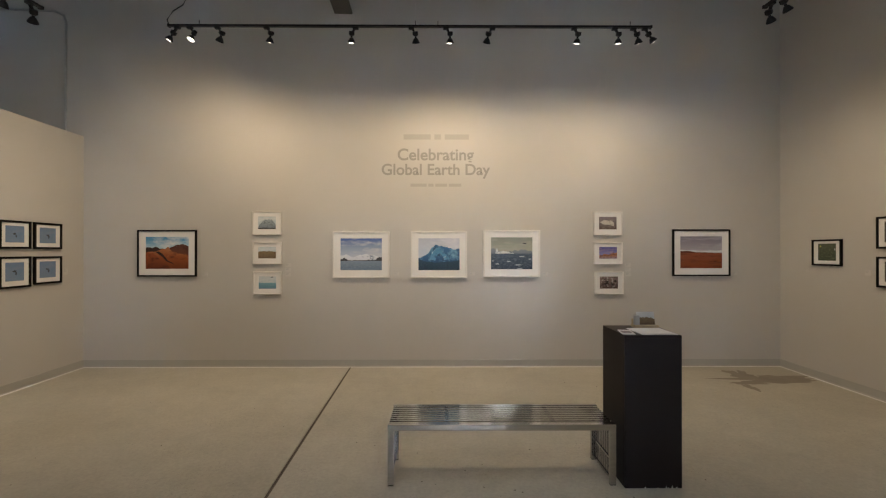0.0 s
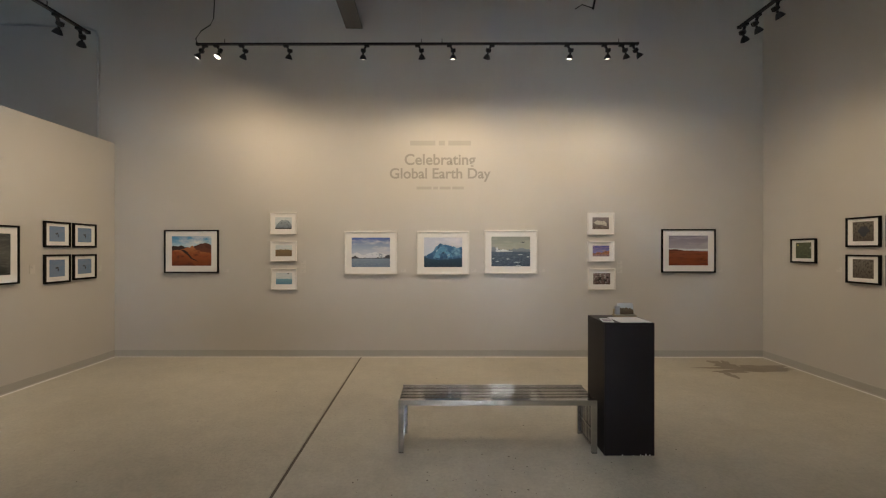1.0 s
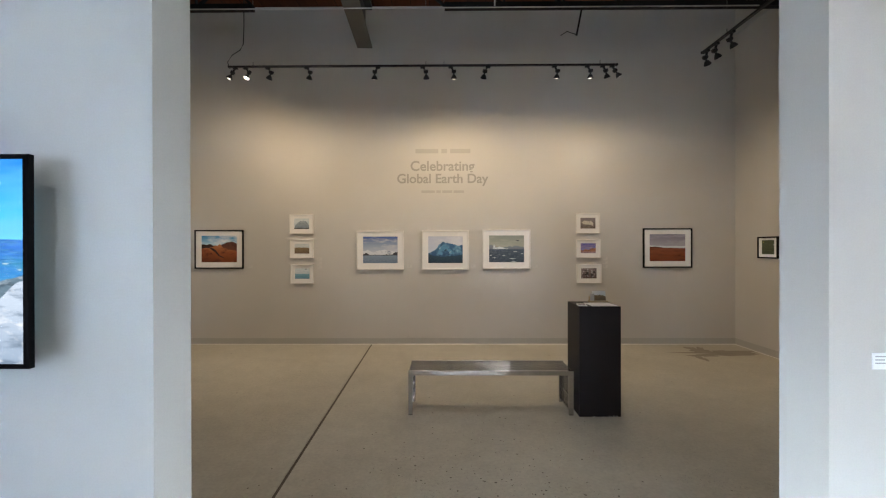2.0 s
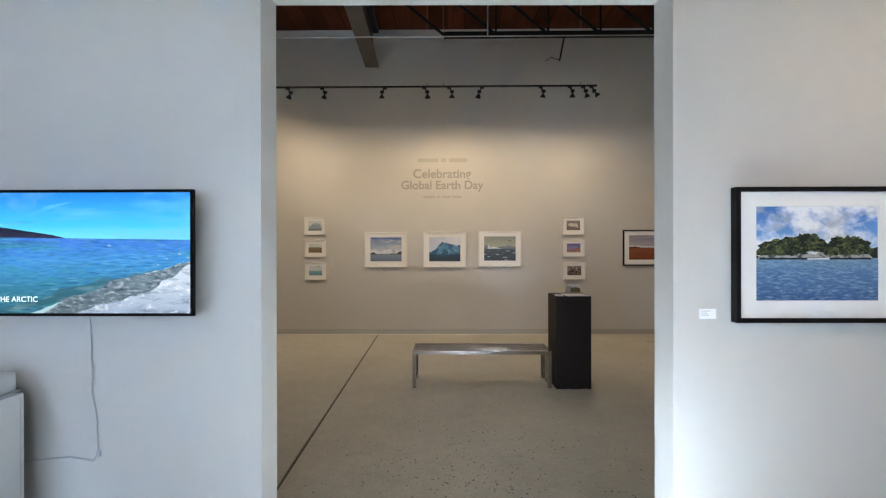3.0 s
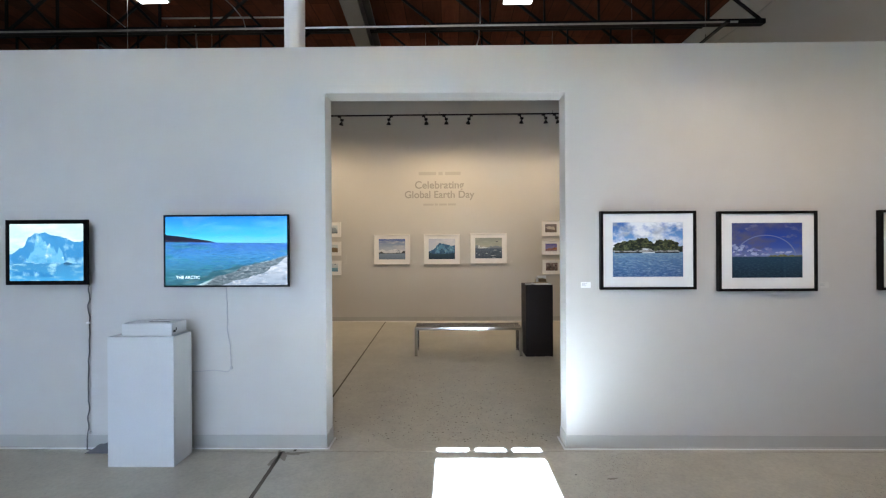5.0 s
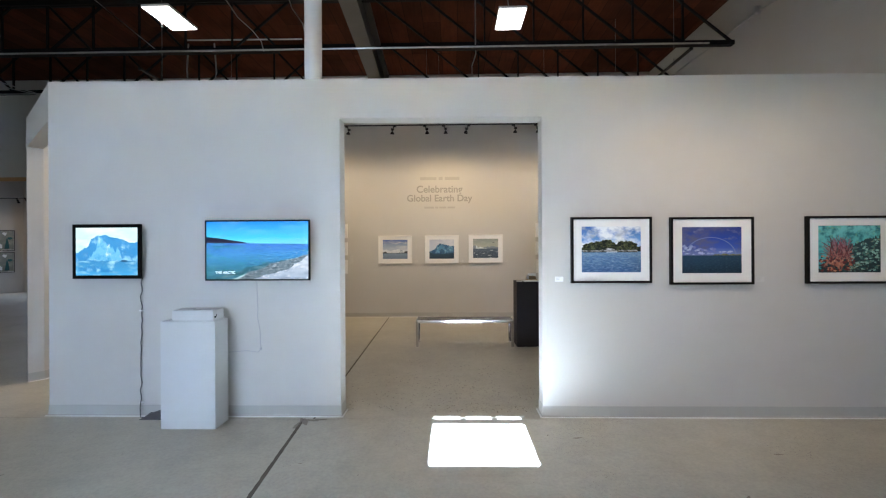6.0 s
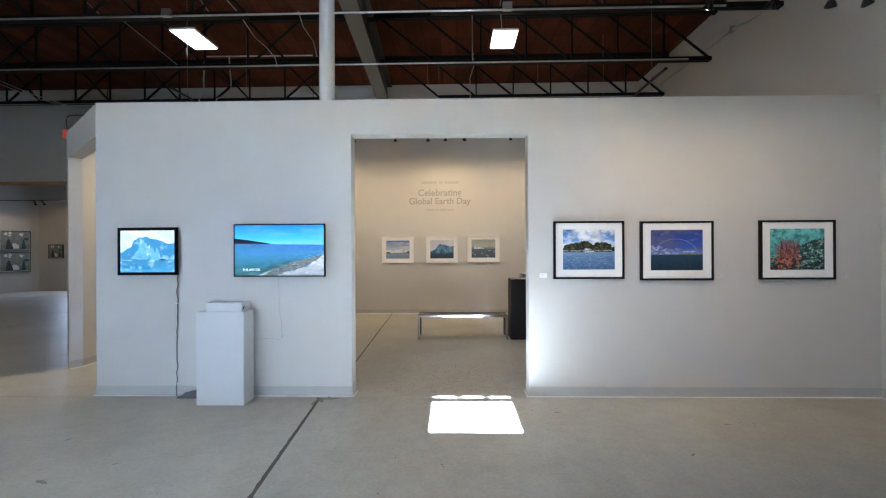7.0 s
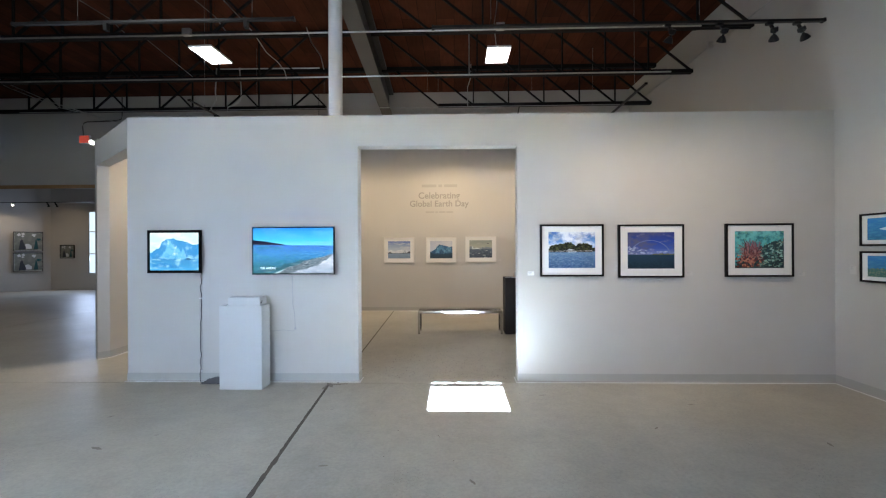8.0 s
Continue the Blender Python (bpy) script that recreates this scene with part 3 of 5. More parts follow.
CLOUD_LILAC = shade("photo_cloud_lilac", [(0.0, (0.3, 0.34, 0.55)), (1.0, (0.5, 0.54, 0.7))], [((0.14, 0.17, 0.42), 0.42, 0.6, 5.0, (1, 1, 1.4))])
CLOUD_DIM = shade("photo_cloud_dim", [(0.0, (0.12, 0.14, 0.36)), (1.0, (0.2, 0.22, 0.46))])
ARC = shade("photo_arc", [(0.0, (0.22, 0.27, 0.38)), (1.0, (0.15, 0.18, 0.42))])


def ph_dune(bm, w, h, y):
    ridge(bm, w, h, y - 0.0004, 1, flat(0.3), course((0, 0.66), (0.25, 0.66), (0.5, 0.6), (0.6, 0.58)), 0.0, 0.6, rough=0.03, seed=1)
    ridge(bm, w, h, y - 0.0006, 4, flat(0.3), course((0.5, 0.58), (0.6, 0.7), (0.75, 0.75), (0.92, 0.74), (1, 0.71)), 0.5, 1.0, rough=0.03, seed=2)
    ridge(bm, w, h, y - 0.0008, 2, flat(0), course((0, 0.5), (0.2, 0.53), (0.42, 0.62), (0.52, 0.66), (0.65, 0.52), (1, 0.42)), rough=0.05, seed=3)
    ridge(bm, w, h, y - 0.0010, 1, course((0.22, 0.54), (0.4, 0.36), (0.48, 0.24), (0.66, 0.14)), course((0.22, 0.55), (0.34, 0.53), (0.46, 0.37), (0.52, 0.27), (0.66, 0.15)), 0.22, 0.66, rough=0.04, seed=4)
    ridge(bm, w, h, y - 0.0012, 3, flat(0), course((0, 0.5), (0.16, 0.5), (0.3, 0.36), (0.4, 0.2), (0.62, 0.0)), 0.0, 0.62, rough=0.05, seed=5)


def ph_elephant_ice(bm, w, h, y):
    ridge(bm, w, h, y - 0.0004, 1, flat(0.06), hump(0.55, 0.55, 0.06, 0.78, 2.4), 0.02, 1.0, rough=0.12, seed=4)
    ridge(bm, w, h, y - 0.0006, 2, flat(0.0), flat(0.1), rough=0.04, seed=5)


def ph_tundra(bm, w, h, y):
    ridge(bm, w, h, y - 0.0004, 1, flat(0), hump(0.4, 0.9, 0.45, 0.62), rough=0.05, seed=6)


def ph_sea_bird(bm, w, h, y):
    ridge(bm, w, h, y - 0.0004, 1, flat(0), flat(0.48), rough=0.02, seed=7)
    ridge(bm, w, h, y - 0.0006, 2, flat(0.9), hump(0.76, 0.08, 0.9, 0.97), 0.68, 0.84)


def ph_snow_range(bm, w, h, y):
    ridge(bm, w, h, y - 0.0004, 2, flat(0.25), course((0, 0.4), (0.3, 0.4), (0.45, 0.46), (0.6, 0.52), (0.72, 0.46), (1, 0.42)), rough=0.04, seed=8, fine=11, cols=70)
    ridge(bm, w, h, y - 0.0006, 2, flat(0.2), course((0, 0.47), (0.14, 0.49), (0.3, 0.4), (0.5, 0.33)), 0.0, 0.5, rough=0.03, seed=9)
    ridge(bm, w, h, y - 0.0007, 3, flat(0.28), course((0, 0.36), (0.08, 0.4), (0.16, 0.34), (0.22, 0.29)), 0.0, 0.22, rough=0.05, seed=19, fine=18)
    ridge(bm, w, h, y - 0.0007, 3, flat(0.28), course((0.6, 0.29), (0.7, 0.34), (0.8, 0.31), (0.92, 0.38), (1, 0.42)), 0.6, 1.0, rough=0.05, seed=29, fine=16)
    ridge(bm, w, h, y - 0.0008, 3, flat(0.28), flat(0.31), rough=0.03, seed=10, fine=14)
    ridge(bm, w, h, y - 0.0010, 1, flat(0), flat(0.29), rough=0.008, seed=11)


def ph_iceberg(bm, w, h, y):
    crest = course((0, 0.36), (0.14, 0.46), (0.26, 0.55), (0.31, 0.68), (0.4, 0.78), (0.46, 0.79), (0.58, 0.74), (0.74, 0.7), (0.86, 0.64), (0.95, 0.68), (1, 0.66))
    ridge(bm, w, h, y - 0.0004, 2, flat(0.15), crest, rough=0.03, seed=12, fine=16, cols=80)
    ridge(bm, w, h, y - 0.0006, 3, course((0.28, 0.34), (0.4, 0.3), (0.6, 0.32), (0.74, 0.33)), course((0.28, 0.4), (0.36, 0.58), (0.45, 0.72), (0.52, 0.66), (0.64, 0.5), (0.74, 0.36)), 0.28, 0.74, rough=0.1, seed=15, fine=13)
    ridge(bm, w, h, y - 0.0007, 2, course((0.42, 0.3), (0.62, 0.3)), course((0.42, 0.34), (0.5, 0.52), (0.55, 0.5), (0.62, 0.34)), 0.42, 0.62, rough=0.06, seed=16)
    ridge(bm, w, h, y - 0.0008, 1, flat(0), course((0, 0.36), (0.1, 0.3), (0.4, 0.24), (0.7, 0.27), (1, 0.32)), rough=0.02, seed=13)


def ph_ice_line(bm, w, h, y):
    ridge(bm, w, h, y - 0.0003, 4, flat(0.44), course((0, 0.6), (0.06, 0.66), (0.13, 0.6), (0.3, 0.54), (0.5, 0.56), (0.7, 0.6), (0.78, 0.62), (0.9, 0.56), (1, 0.58)), rough=0.04, seed=24, fine=16)
    ridge(bm, w, h, y - 0.0004, 2, flat(0.44), course((0.11, 0.5), (0.13, 0.66), (0.16, 0.65), (0.18, 0.55), (0.3, 0.58), (0.42, 0.54), (0.55, 0.5)), 0.11, 0.55, rough=0.03, seed=14, fine=20)
    ridge(bm, w, h, y - 0.0008, 1, flat(0), flat(0.49), rough=0.008, seed=16)
    for i, (cx, cz, rx) in enumerate(((0.16, 0.17, 0.05), (0.43, 0.25, 0.05), (0.65, 0.14, 0.1), (0.05, 0.26, 0.03), (0.7, 0.03, 0.08), (0.94, 0.32, 0.04), (0.75, 0.4, 0.06))):
        blob(bm, w, h, y - 0.0011, 2, cx, cz, rx, 0.011, 0.5, i)
    blob(bm, w, h, y - 0.0012, 3, 0.81, 0.81, 0.055, 0.018, 0.8, 3.0)


def ph_pale_form(bm, w, h, y):
    ridge(bm, w, h, y - 0.0004, 1, flat(0), flat(0.35), rough=0.05, seed=17)
    ridge(bm, w, h, y - 0.0008, 2, course((0.08, 0.55), (0.25, 0.4), (0.6, 0.35), (0.85, 0.25)), course((0.08, 0.6), (0.2, 0.68), (0.45, 0.72), (0.7, 0.7), (0.85, 0.5)), 0.08, 0.85, rough=0.05, seed=18)


def ph_orange(bm, w, h, y):
    ridge(bm, w, h, y - 0.0004, 1, flat(0), lambda t: 0.25 + 0.3 * t + 0.25 * max(0, 0.2 - t), rough=0.1, seed=18)


def ph_none(bm, w, h, y):
    pass


def ph_red_plain(bm, w, h, y):
    ridge(bm, w, h, y - 0.0003, 2, course((0, 0.5), (1, 0.5)), course((0, 0.58), (0.3, 0.56), (0.6, 0.55), (1, 0.56)), rough=0.012, seed=20)
    ridge(bm, w, h, y - 0.0004, 3, flat(0.4), course((0, 0.54), (0.15, 0.55), (0.4, 0.5), (0.7, 0.49), (1, 0.46)), rough=0.015, seed=19)
    ridge(bm, w, h, y - 0.0008, 1, flat(0), flat(0.475), rough=0.01, seed=21)
    ridge(bm, w, h, y - 0.0010, 4, course((0.35, 0.22), (0.6, 0.17), (1, 0.2)), course((0.35, 0.23), (0.6, 0.25), (1, 0.28)), 0.35, 1.0, rough=0.06, seed=22)


def ph_two_flecks(bm, w, h, y):
    blob(bm, w, h, y - 0.0004, 1, 0.14, 0.84, 0.05, 0.05, 0.8, 2)
    blob(bm, w, h, y - 0.0004, 2, 0.93, 0.66, 0.03, 0.04, 0.5, 4)


def ph_dark_form(bm, w, h, y):
    blob(bm, w, h, y - 0.0004, 1, 0.52, 0.5, 0.26, 0.22, 0.5, 5)


def ph_trunks(bm, w, h, y):
    for x0, x1 in ((0.3, 0.18), (0.42, 0.62), (0.44, 0.46)):
        ridge(bm, w, h, y - 0.0005, 1, flat(0), flat(1), x0, x0 + 0.001, cols=1)
        v = [bm.verts.new(((x - 0.5) * w, y - 0.0006, (z - 0.5) * h)) for x, z in ((x0, 0), (x0 + 0.1, 0), (x1 + 0.06, 1), (x1, 1))]
        bm.faces.new(v).material_index = 1


def ph_treeline(bm, w, h, y):
    ridge(bm, w, h, y - 0.0004, 1, flat(0.0), lambda t: 0.62 + 0.2 * abs(t - 0.45), rough=0.12, seed=22)


def ph_speck(seed):
    def draw(bm, w, h, y):
        blob(bm, w, h, y - 0.0004, 1, 0.5, 0.52, 0.1, 0.05, 0.9, seed)
        blob(bm, w, h, y - 0.0005, 1, 0.56, 0.4, 0.04, 0.09, 0.9, seed + 2)
    return draw


def ph_island(bm, w, h, y):
    rnd = random.Random(3)
    ridge(bm, w, h, y - 0.0004, 5, flat(0.44), course((0, 0.48), (0.04, 0.46), (0.9, 0.47), (0.94, 0.55), (1, 0.57)), rough=0.01, seed=23)
    ridge(bm, w, h, y - 0.0005, 3, flat(0.44), course((0.02, 0.46), (0.06, 0.5), (0.4, 0.53), (0.6, 0.53), (0.9, 0.52), (0.95, 0.46)), 0.02, 0.95, rough=0.02, seed=24)
    crest = course((0, 0.52), (0.06, 0.6), (0.18, 0.64), (0.3, 0.66), (0.42, 0.7), (0.5, 0.68), (0.58, 0.6), (0.64, 0.66), (0.8, 0.68), (0.9, 0.64), (0.96, 0.52))
    ridge(bm, w, h, y - 0.0006, 2, course((0, 0.48), (0.3, 0.48), (0.45, 0.53), (0.58, 0.5), (0.66, 0.485), (0.95, 0.49)), crest, 0.0, 0.95, rough=0.02, seed=25, fine=40, cols=120)
    for i in range(150):
        t = rnd.uniform(0.02, 0.93)
        top = crest(t)
        low = 0.49 if abs(t - 0.48) > 0.06 else 0.54
        blob(bm, w, h, y - 0.0007 - i * 1.5e-6, rnd.choice((2, 2, 6, 5)), t, min(top, rnd.uniform(low, top + 0.01)), rnd.uniform(0.012, 0.035), rnd.uniform(0.012, 0.026), 0.7, i, 10)
    ridge(bm, w, h, y - 0.0010, 1, flat(0), flat(0.45), rough=0.003, seed=25)
    ridge(bm, w, h, y - 0.0012, 5, flat(0.435), flat(0.455), 0.03, 0.94, rough=0.02, seed=27, fine=20)
    ridge(bm, w, h, y - 0.0013, 4, flat(0.435), flat(0.452), 0.42, 0.6, rough=0.02, seed=26)
    blob(bm, w, h, y - 0.0013, 4, 0.47, 0.505, 0.045, 0.014, 0.7, 3)


def ph_rainbow(bm, w, h, y):
    rnd = random.Random(8)
    for i in range(46):
        x = rnd.uniform(0.0, 0.9) ** 1.5
        blob(bm, w, h, y - 0.0002 - i * 2e-6, rnd.choice((4, 4, 5)), 0.03 + 0.94 * x, rnd.uniform(0.4, 0.62 - 0.16 * x), rnd.uniform(0.015, 0.045), rnd.uniform(0.01, 0.03), 0.8, i * 1.9, 14)
    prev = None
    for i in range(31):
        a = math.pi * (0.06 + 0.88 * i / 30)
        pair = [bm.verts.new(((0.48 + r * 0.44 * math.cos(a) - 0.5) * w, y - 0.0005, (0.34 + r * 0.44 * math.sin(a) - 0.5) * h)) for r in (0.965, 1.0)]
        if prev:
            bm.faces.new((prev[0], prev[1], pair[1], pair[0])).material_index = 3
        prev = pair
    ridge(bm, w, h, y - 0.0007, 2, flat(0.36), hump(0.78, 0.3, 0.38, 0.425), 0.5, 1.0, rough=0.04, seed=27, fine=18)
    ridge(bm, w, h, y - 0.0009, 1, flat(0), flat(0.385), rough=0.004, seed=28)


def ph_coral(bm, w, h, y):
    rnd = random.Random(5)
    ridge(bm, w, h, y - 0.0001, 7, flat(0), course((0, 0.12), (0.2, 0.3), (0.4, 0.5), (0.6, 0.6), (0.8, 0.7), (1, 0.74)), rough=0.14, seed=77, fine=14, cols=60)
    for i in range(520):
        x, z = rnd.uniform(0.03, 0.97), rnd.uniform(0.03, 0.74)
        if z > 0.25 + 0.5 * x:
            continue
        blob(bm, w, h, y - 0.0002 - i * 1e-6, rnd.choice((2, 2, 4, 4, 5, 7) if x > 0.5 or z > 0.4 else (3, 7, 5, 3)), x, z, rnd.uniform(0.01, 0.034), rnd.uniform(0.008, 0.026), 1.0, i * 1.7, 12)
    for i in range(260):
        a, r = rnd.uniform(0, 6.28), abs(rnd.gauss(0, 0.55))
        x, z = 0.3 + 0.24 * r * math.cos(a), 0.24 + 0.2 * r * math.sin(a)
        if 0.03 < x < 0.75 and 0.03 < z < 0.6:
            blob(bm, w, h, y - 0.0008 - i * 1e-6, rnd.choice((1, 1, 3, 3, 6, 7)), x, z, rnd.uniform(0.01, 0.03), rnd.uniform(0.01, 0.032), 1.0, i * 1.3 + 9, 12)
    for i in range(120):
        a = radians(rnd.gauss(90, 38))
        x, z = 0.33 + rnd.uniform(-0.14, 0.16), 0.38 + rnd.uniform(-0.06, 0.14)
        s, tone = rnd.uniform(0.005, 0.009), rnd.choice((3, 3, 6, 6, 6, 7))
        for k in range(4):
            nx, nz = x + 0.055 * math.cos(a), min(0.93, z + 0.07 * math.sin(a))
            px, pz = s * math.sin(a), s * math.cos(a)
            v = [bm.verts.new(((p - 0.5) * w, y - 0.0012 - (i * 4 + k) * 5e-7, (q - 0.5) * h)) for p, q in ((x - px, z + pz), (x + px, z - pz), (nx + 0.8 * px, nz - 0.8 * pz), (nx - 0.8 * px, nz + 0.8 * pz))]
            bm.faces.new(v).material_index = tone
            x, z, a, s = nx, nz, a + rnd.gauss(0, 0.4), s * 0.85


def ph_reef(bm, w, h, y):
    ridge(bm, w, h, y - 0.0004, 1, flat(0), flat(0.4), rough=0.08, seed=31)


def ph_still_life(bm, w, h, y):
    for i, (x, z, r) in enumerate(((0.18, 0.86, 0.07), (0.32, 0.9, 0.06), (0.3, 0.78, 0.05), (0.7, 0.84, 0.08))):
        blob(bm, w, h, y - 0.002, 1, x, z, r, r, 0.6, i)
    ridge(bm, w, h, y - 0.002, 1, flat(0.08), flat(0.32), 0.26, 0.62, rough=0.08, seed=60)
    ridge(bm, w, h, y - 0.003, 2, flat(0.06), hump(0.78, 0.1, 0.06, 0.5), 0.66, 0.9, rough=0.3, seed=61)
    ridge(bm, w, h, y - 0.003, 3, flat(0.04), hump(0.3, 0.14, 0.04, 0.55), 0.16, 0.44, rough=0.3, seed=62)
    blob(bm, w, h, y - 0.003, 2, 0.86, 0.6, 0.08, 0.07, 0.7, 8)


def ph_pale_streak(bm, w, h, y):
    blob(bm, w, h, y - 0.0004, 1, 0.6, 0.5, 0.22, 0.07, 0.4, 6)


# ---- framed pictures ----
def picture(m, w, h, pw, ph, tones, draw, frame_mat, label, group="", mold=0.02, depth=0.045, rise=0.006):
    t = thing("framed_picture", m, label, "picture", group)
    a, b = w / 2, h / 2
    e = 0.0025
    part("picture_frame", loft(bmesh.new(), [(a - 0.006, b - 0.006, 0.0), (a, b, -0.004), (a, b, -depth + e), (a - e, b - e, -depth), (a - mold + e, b - mold + e, -depth), (a - mold, b - mold, -depth + e), (a - mold, b - mold, -depth + 0.016)]), frame_mat, t)
    bm = bmesh.new()
    yo = -depth + 0.014
    outer = [bm.verts.new((sx * (a - mold + 0.001), yo, sz * (b - mold + 0.001))) for sx, sz in ((-1, -1), (1, -1), (1, 1), (-1, 1))]
    inner = [bm.verts.new((sx * pw / 2, yo, sz * ph / 2 + rise)) for sx, sz in ((-1, -1), (1, -1), (1, 1), (-1, 1))]
    deep = [bm.verts.new((sx * (pw / 2 - 0.002), yo + 0.003, sz * (ph / 2 - 0.002) + rise)) for sx, sz in ((-1, -1), (1, -1), (1, 1), (-1, 1))]
    for r, q in ((outer, inner), (inner, deep)):
        for k in range(4):
            bm.faces.new((r[k], r[(k + 1) % 4], q[(k + 1) % 4], q[k]))
    part("mat_board", bm, MATBOARD, t, "white mat board")
    bm = bmesh.new()
    print_sheet(bm, pw, ph, 0.0)
    draw(bm, pw, ph, 0.0)
    p = part("print", bm, tones, t)
    p.location = (0, yo + 0.0032, rise)
    return t


def on_back(x0, x1, z0, z1):
    return pose((x0 + x1) / 2, BACK - 0.001, (z0 + z1) / 2), x1 - x0, z1 - z0


def on_front(x0, x1, z0, z1):
    return pose((x0 + x1) / 2, -0.001, (z0 + z1) / 2), x1 - x0, z1 - z0


def on_right(x, y0, y1, z0, z1):
    return pose(x - 0.001, (y0 + y1) / 2, (z0 + z1) / 2, 0, 0, -90), abs(y1 - y0), z1 - z0


def on_left(y0, y1, z0, z1):
    yc = (y0 + y1) / 2
    return pose(-4.399 - 0.0353 * (yc - 1.15), yc, (z0 + z1) / 2, 0, 0, 92.02), y1 - y0, z1 - z0


def hang(place, fw, fh, *a, **k):
    m, w, h = place
    return picture(m, w, h, fw * w, fh * h, *a, **k)


G1 = "pictures on the long gallery wall"
hang(on_back(-3.825, -3.03, 1.23, 1.86), 0.73, 0.69, [SKY_DUNE, DARK_HILL, DUNE, DUNE_SHADE, DUNE_HILL], ph_dune, BLACK_WOOD, "black-framed photograph of red dunes under blue sky", G1, depth=0.035)
hang(on_back(3.43, 4.215, 1.235, 1.87), 0.73, 0.69, [SKY_MAUVE, PLAIN_RED, FADED_WHITE, DUNE_HILL, DUNE_SHADE], ph_red_plain, BLACK_WOOD, "black-framed photograph of a red-brown plain", G1, depth=0.035)
hang(on_back(-1.19, -0.423, 1.212, 1.84), 0.735, 0.69, [SKY_GREY, SEA_GREY, SNOW, SMUDGE], ph_snow_range, WHITE_WOOD, "white-framed photograph of snowy mountains over grey water", G1, depth=0.035)
hang(on_back(-0.133, 0.63, 1.21, 1.842), 0.735, 0.69, [SKY_LILAC, SEA_DARK, ICE_BLUE, ICE_PALE], ph_iceberg, WHITE_WOOD, "white-framed photograph of a blue iceberg", G1, depth=0.035)
hang(on_back(0.85, 1.622, 1.222, 1.855), 0.735, 0.69, [SKY_GREEN, SEA_NAVY, ICE_WHITE, SMUDGE, FAR_ICE], ph_ice_line, WHITE_WOOD, "white-framed photograph of ice on a dark sea", G1, depth=0.035)
G2 = "small white pictures in columns"
SMALLS = [
    (-2.28, -1.89, 1.795, 2.11, [SKY_PALE, ICE_GREY, SMUDGE], ph_elephant_ice, "small white-framed photograph of grey ice"),
    (-2.275, -1.888, 1.40, 1.697, [SKY_PALE, TUNDRA], ph_tundra, "small white-framed photograph of brown tundra"),
    (-2.267, -1.887, 0.987, 1.297, [SKY_PALE, SEA_TEAL, SMUDGE], ph_sea_bird, "small white-framed photograph of a teal sea"),
    (2.355, 2.742, 1.79, 2.11, [MUD, MUD, CREAM], ph_pale_form, "small white-framed photograph of a pale form"),
    (2.357, 2.748, 1.397, 1.694, [SKY_PURPLE, ORANGE_LAND], ph_orange, "small white-framed photograph of orange land and violet sky"),
    (2.364, 2.762, 0.987, 1.293, [SWIRL], ph_none, "small white-framed photograph with dark swirls"),
]
for x0, x1, z0, z1, tones, draw, label in SMALLS:
    hang(on_back(x0, x1, z0, z1), 0.63, 0.55, tones, draw, WHITE_WOOD, label, G2, depth=0.03, mold=0.014)
G3 = "black pictures on the side wall"
hang(on_right(4.92, 5.02, 5.425, 1.40, 1.715), 0.62, 0.66, [LEAF_DARK, YELLOW, FADED_WHITE], ph_two_flecks, BLACK_WOOD, "small black-framed photograph of dark foliage", G3, depth=0.03)
hang(on_right(4.92, 4.205, 4.61, 1.603, 1.938), 0.62, 0.66, [BRUSH, SMUDGE], ph_dark_form, BLACK_WOOD, "small black-framed photograph of a dark form in scrub", G3, depth=0.03)
hang(on_right(4.92, 4.205, 4.61, 1.195, 1.518), 0.62, 0.66, [BRUSH], ph_none, BLACK_WOOD, "small black-framed photograph of brown brushwood", G3, depth=0.03)
hang(on_right(4.92, 3.62, 4.143, 1.603, 1.945), 0.7, 0.66, [HAZE, SMUDGE], ph_trunks, BLACK_WOOD, "black-framed photograph of bare tree trunks", G3, depth=0.03)
hang(on_right(4.92, 3.62, 4.143, 1.185, 1.515), 0.7, 0.66, [HAZE, BRUSH], ph_treeline, BLACK_WOOD, "black-framed photograph of a dark tree line", G3, depth=0.03)
G4 = "black pictures on the partition"
for k, (y0, y1, z0, z1) in enumerate([(4.755, 5.145, 1.602, 1.92), (5.187, 5.585, 1.60, 1.918), (4.755, 5.145, 1.16, 1.515), (5.187, 5.585, 1.178, 1.512)]):
    hang(on_left(y0, y1, z0, z1), 0.6, 0.6, [PLAIN_BLUE, SMUDGE], ph_speck(k * 3.0), BLACK_WOOD, "small black-framed photograph of plain blue sky", G4, depth=0.03, mold=0.024)
hang(on_left(3.55, 4.43, 1.195, 1.842), 0.78, 0.7, [DUSK], ph_none, BLACK_WOOD, "black-framed dusky photograph of dim water", G4, depth=0.035)
G5 = "black pictures beside the doorway"
hang(on_front(1.567, 2.285, 1.218, 1.812), 0.74, 0.70, [SKY_BLUE, SEA_BLUE, FOLIAGE, ROCK_PALE, FADED_WHITE, LEAF_SHADE, LEAF_LIGHT], ph_island, BLACK_WOOD, "black-framed photograph of a green island in blue sea", G5)
hang(on_front(2.452, 3.186, 1.202, 1.806), 0.72, 0.69, [SKY_STORM, SEA_DARK, ISLE_SAND, ARC, CLOUD_LILAC, CLOUD_DIM], ph_rainbow, BLACK_WOOD, "black-framed photograph of a rainbow over dark sea", G5)
hang(on_front(3.653, 4.402, 1.206, 1.808), 0.73, 0.70, [UNDER, CORAL, REEF, CORAL_DARK, CORAL_PALE, SHADE_GREEN, CORAL_PINK, REEF_DARK], ph_coral, BLACK_WOOD, "black-framed photograph of red coral in turquoise water", G5)
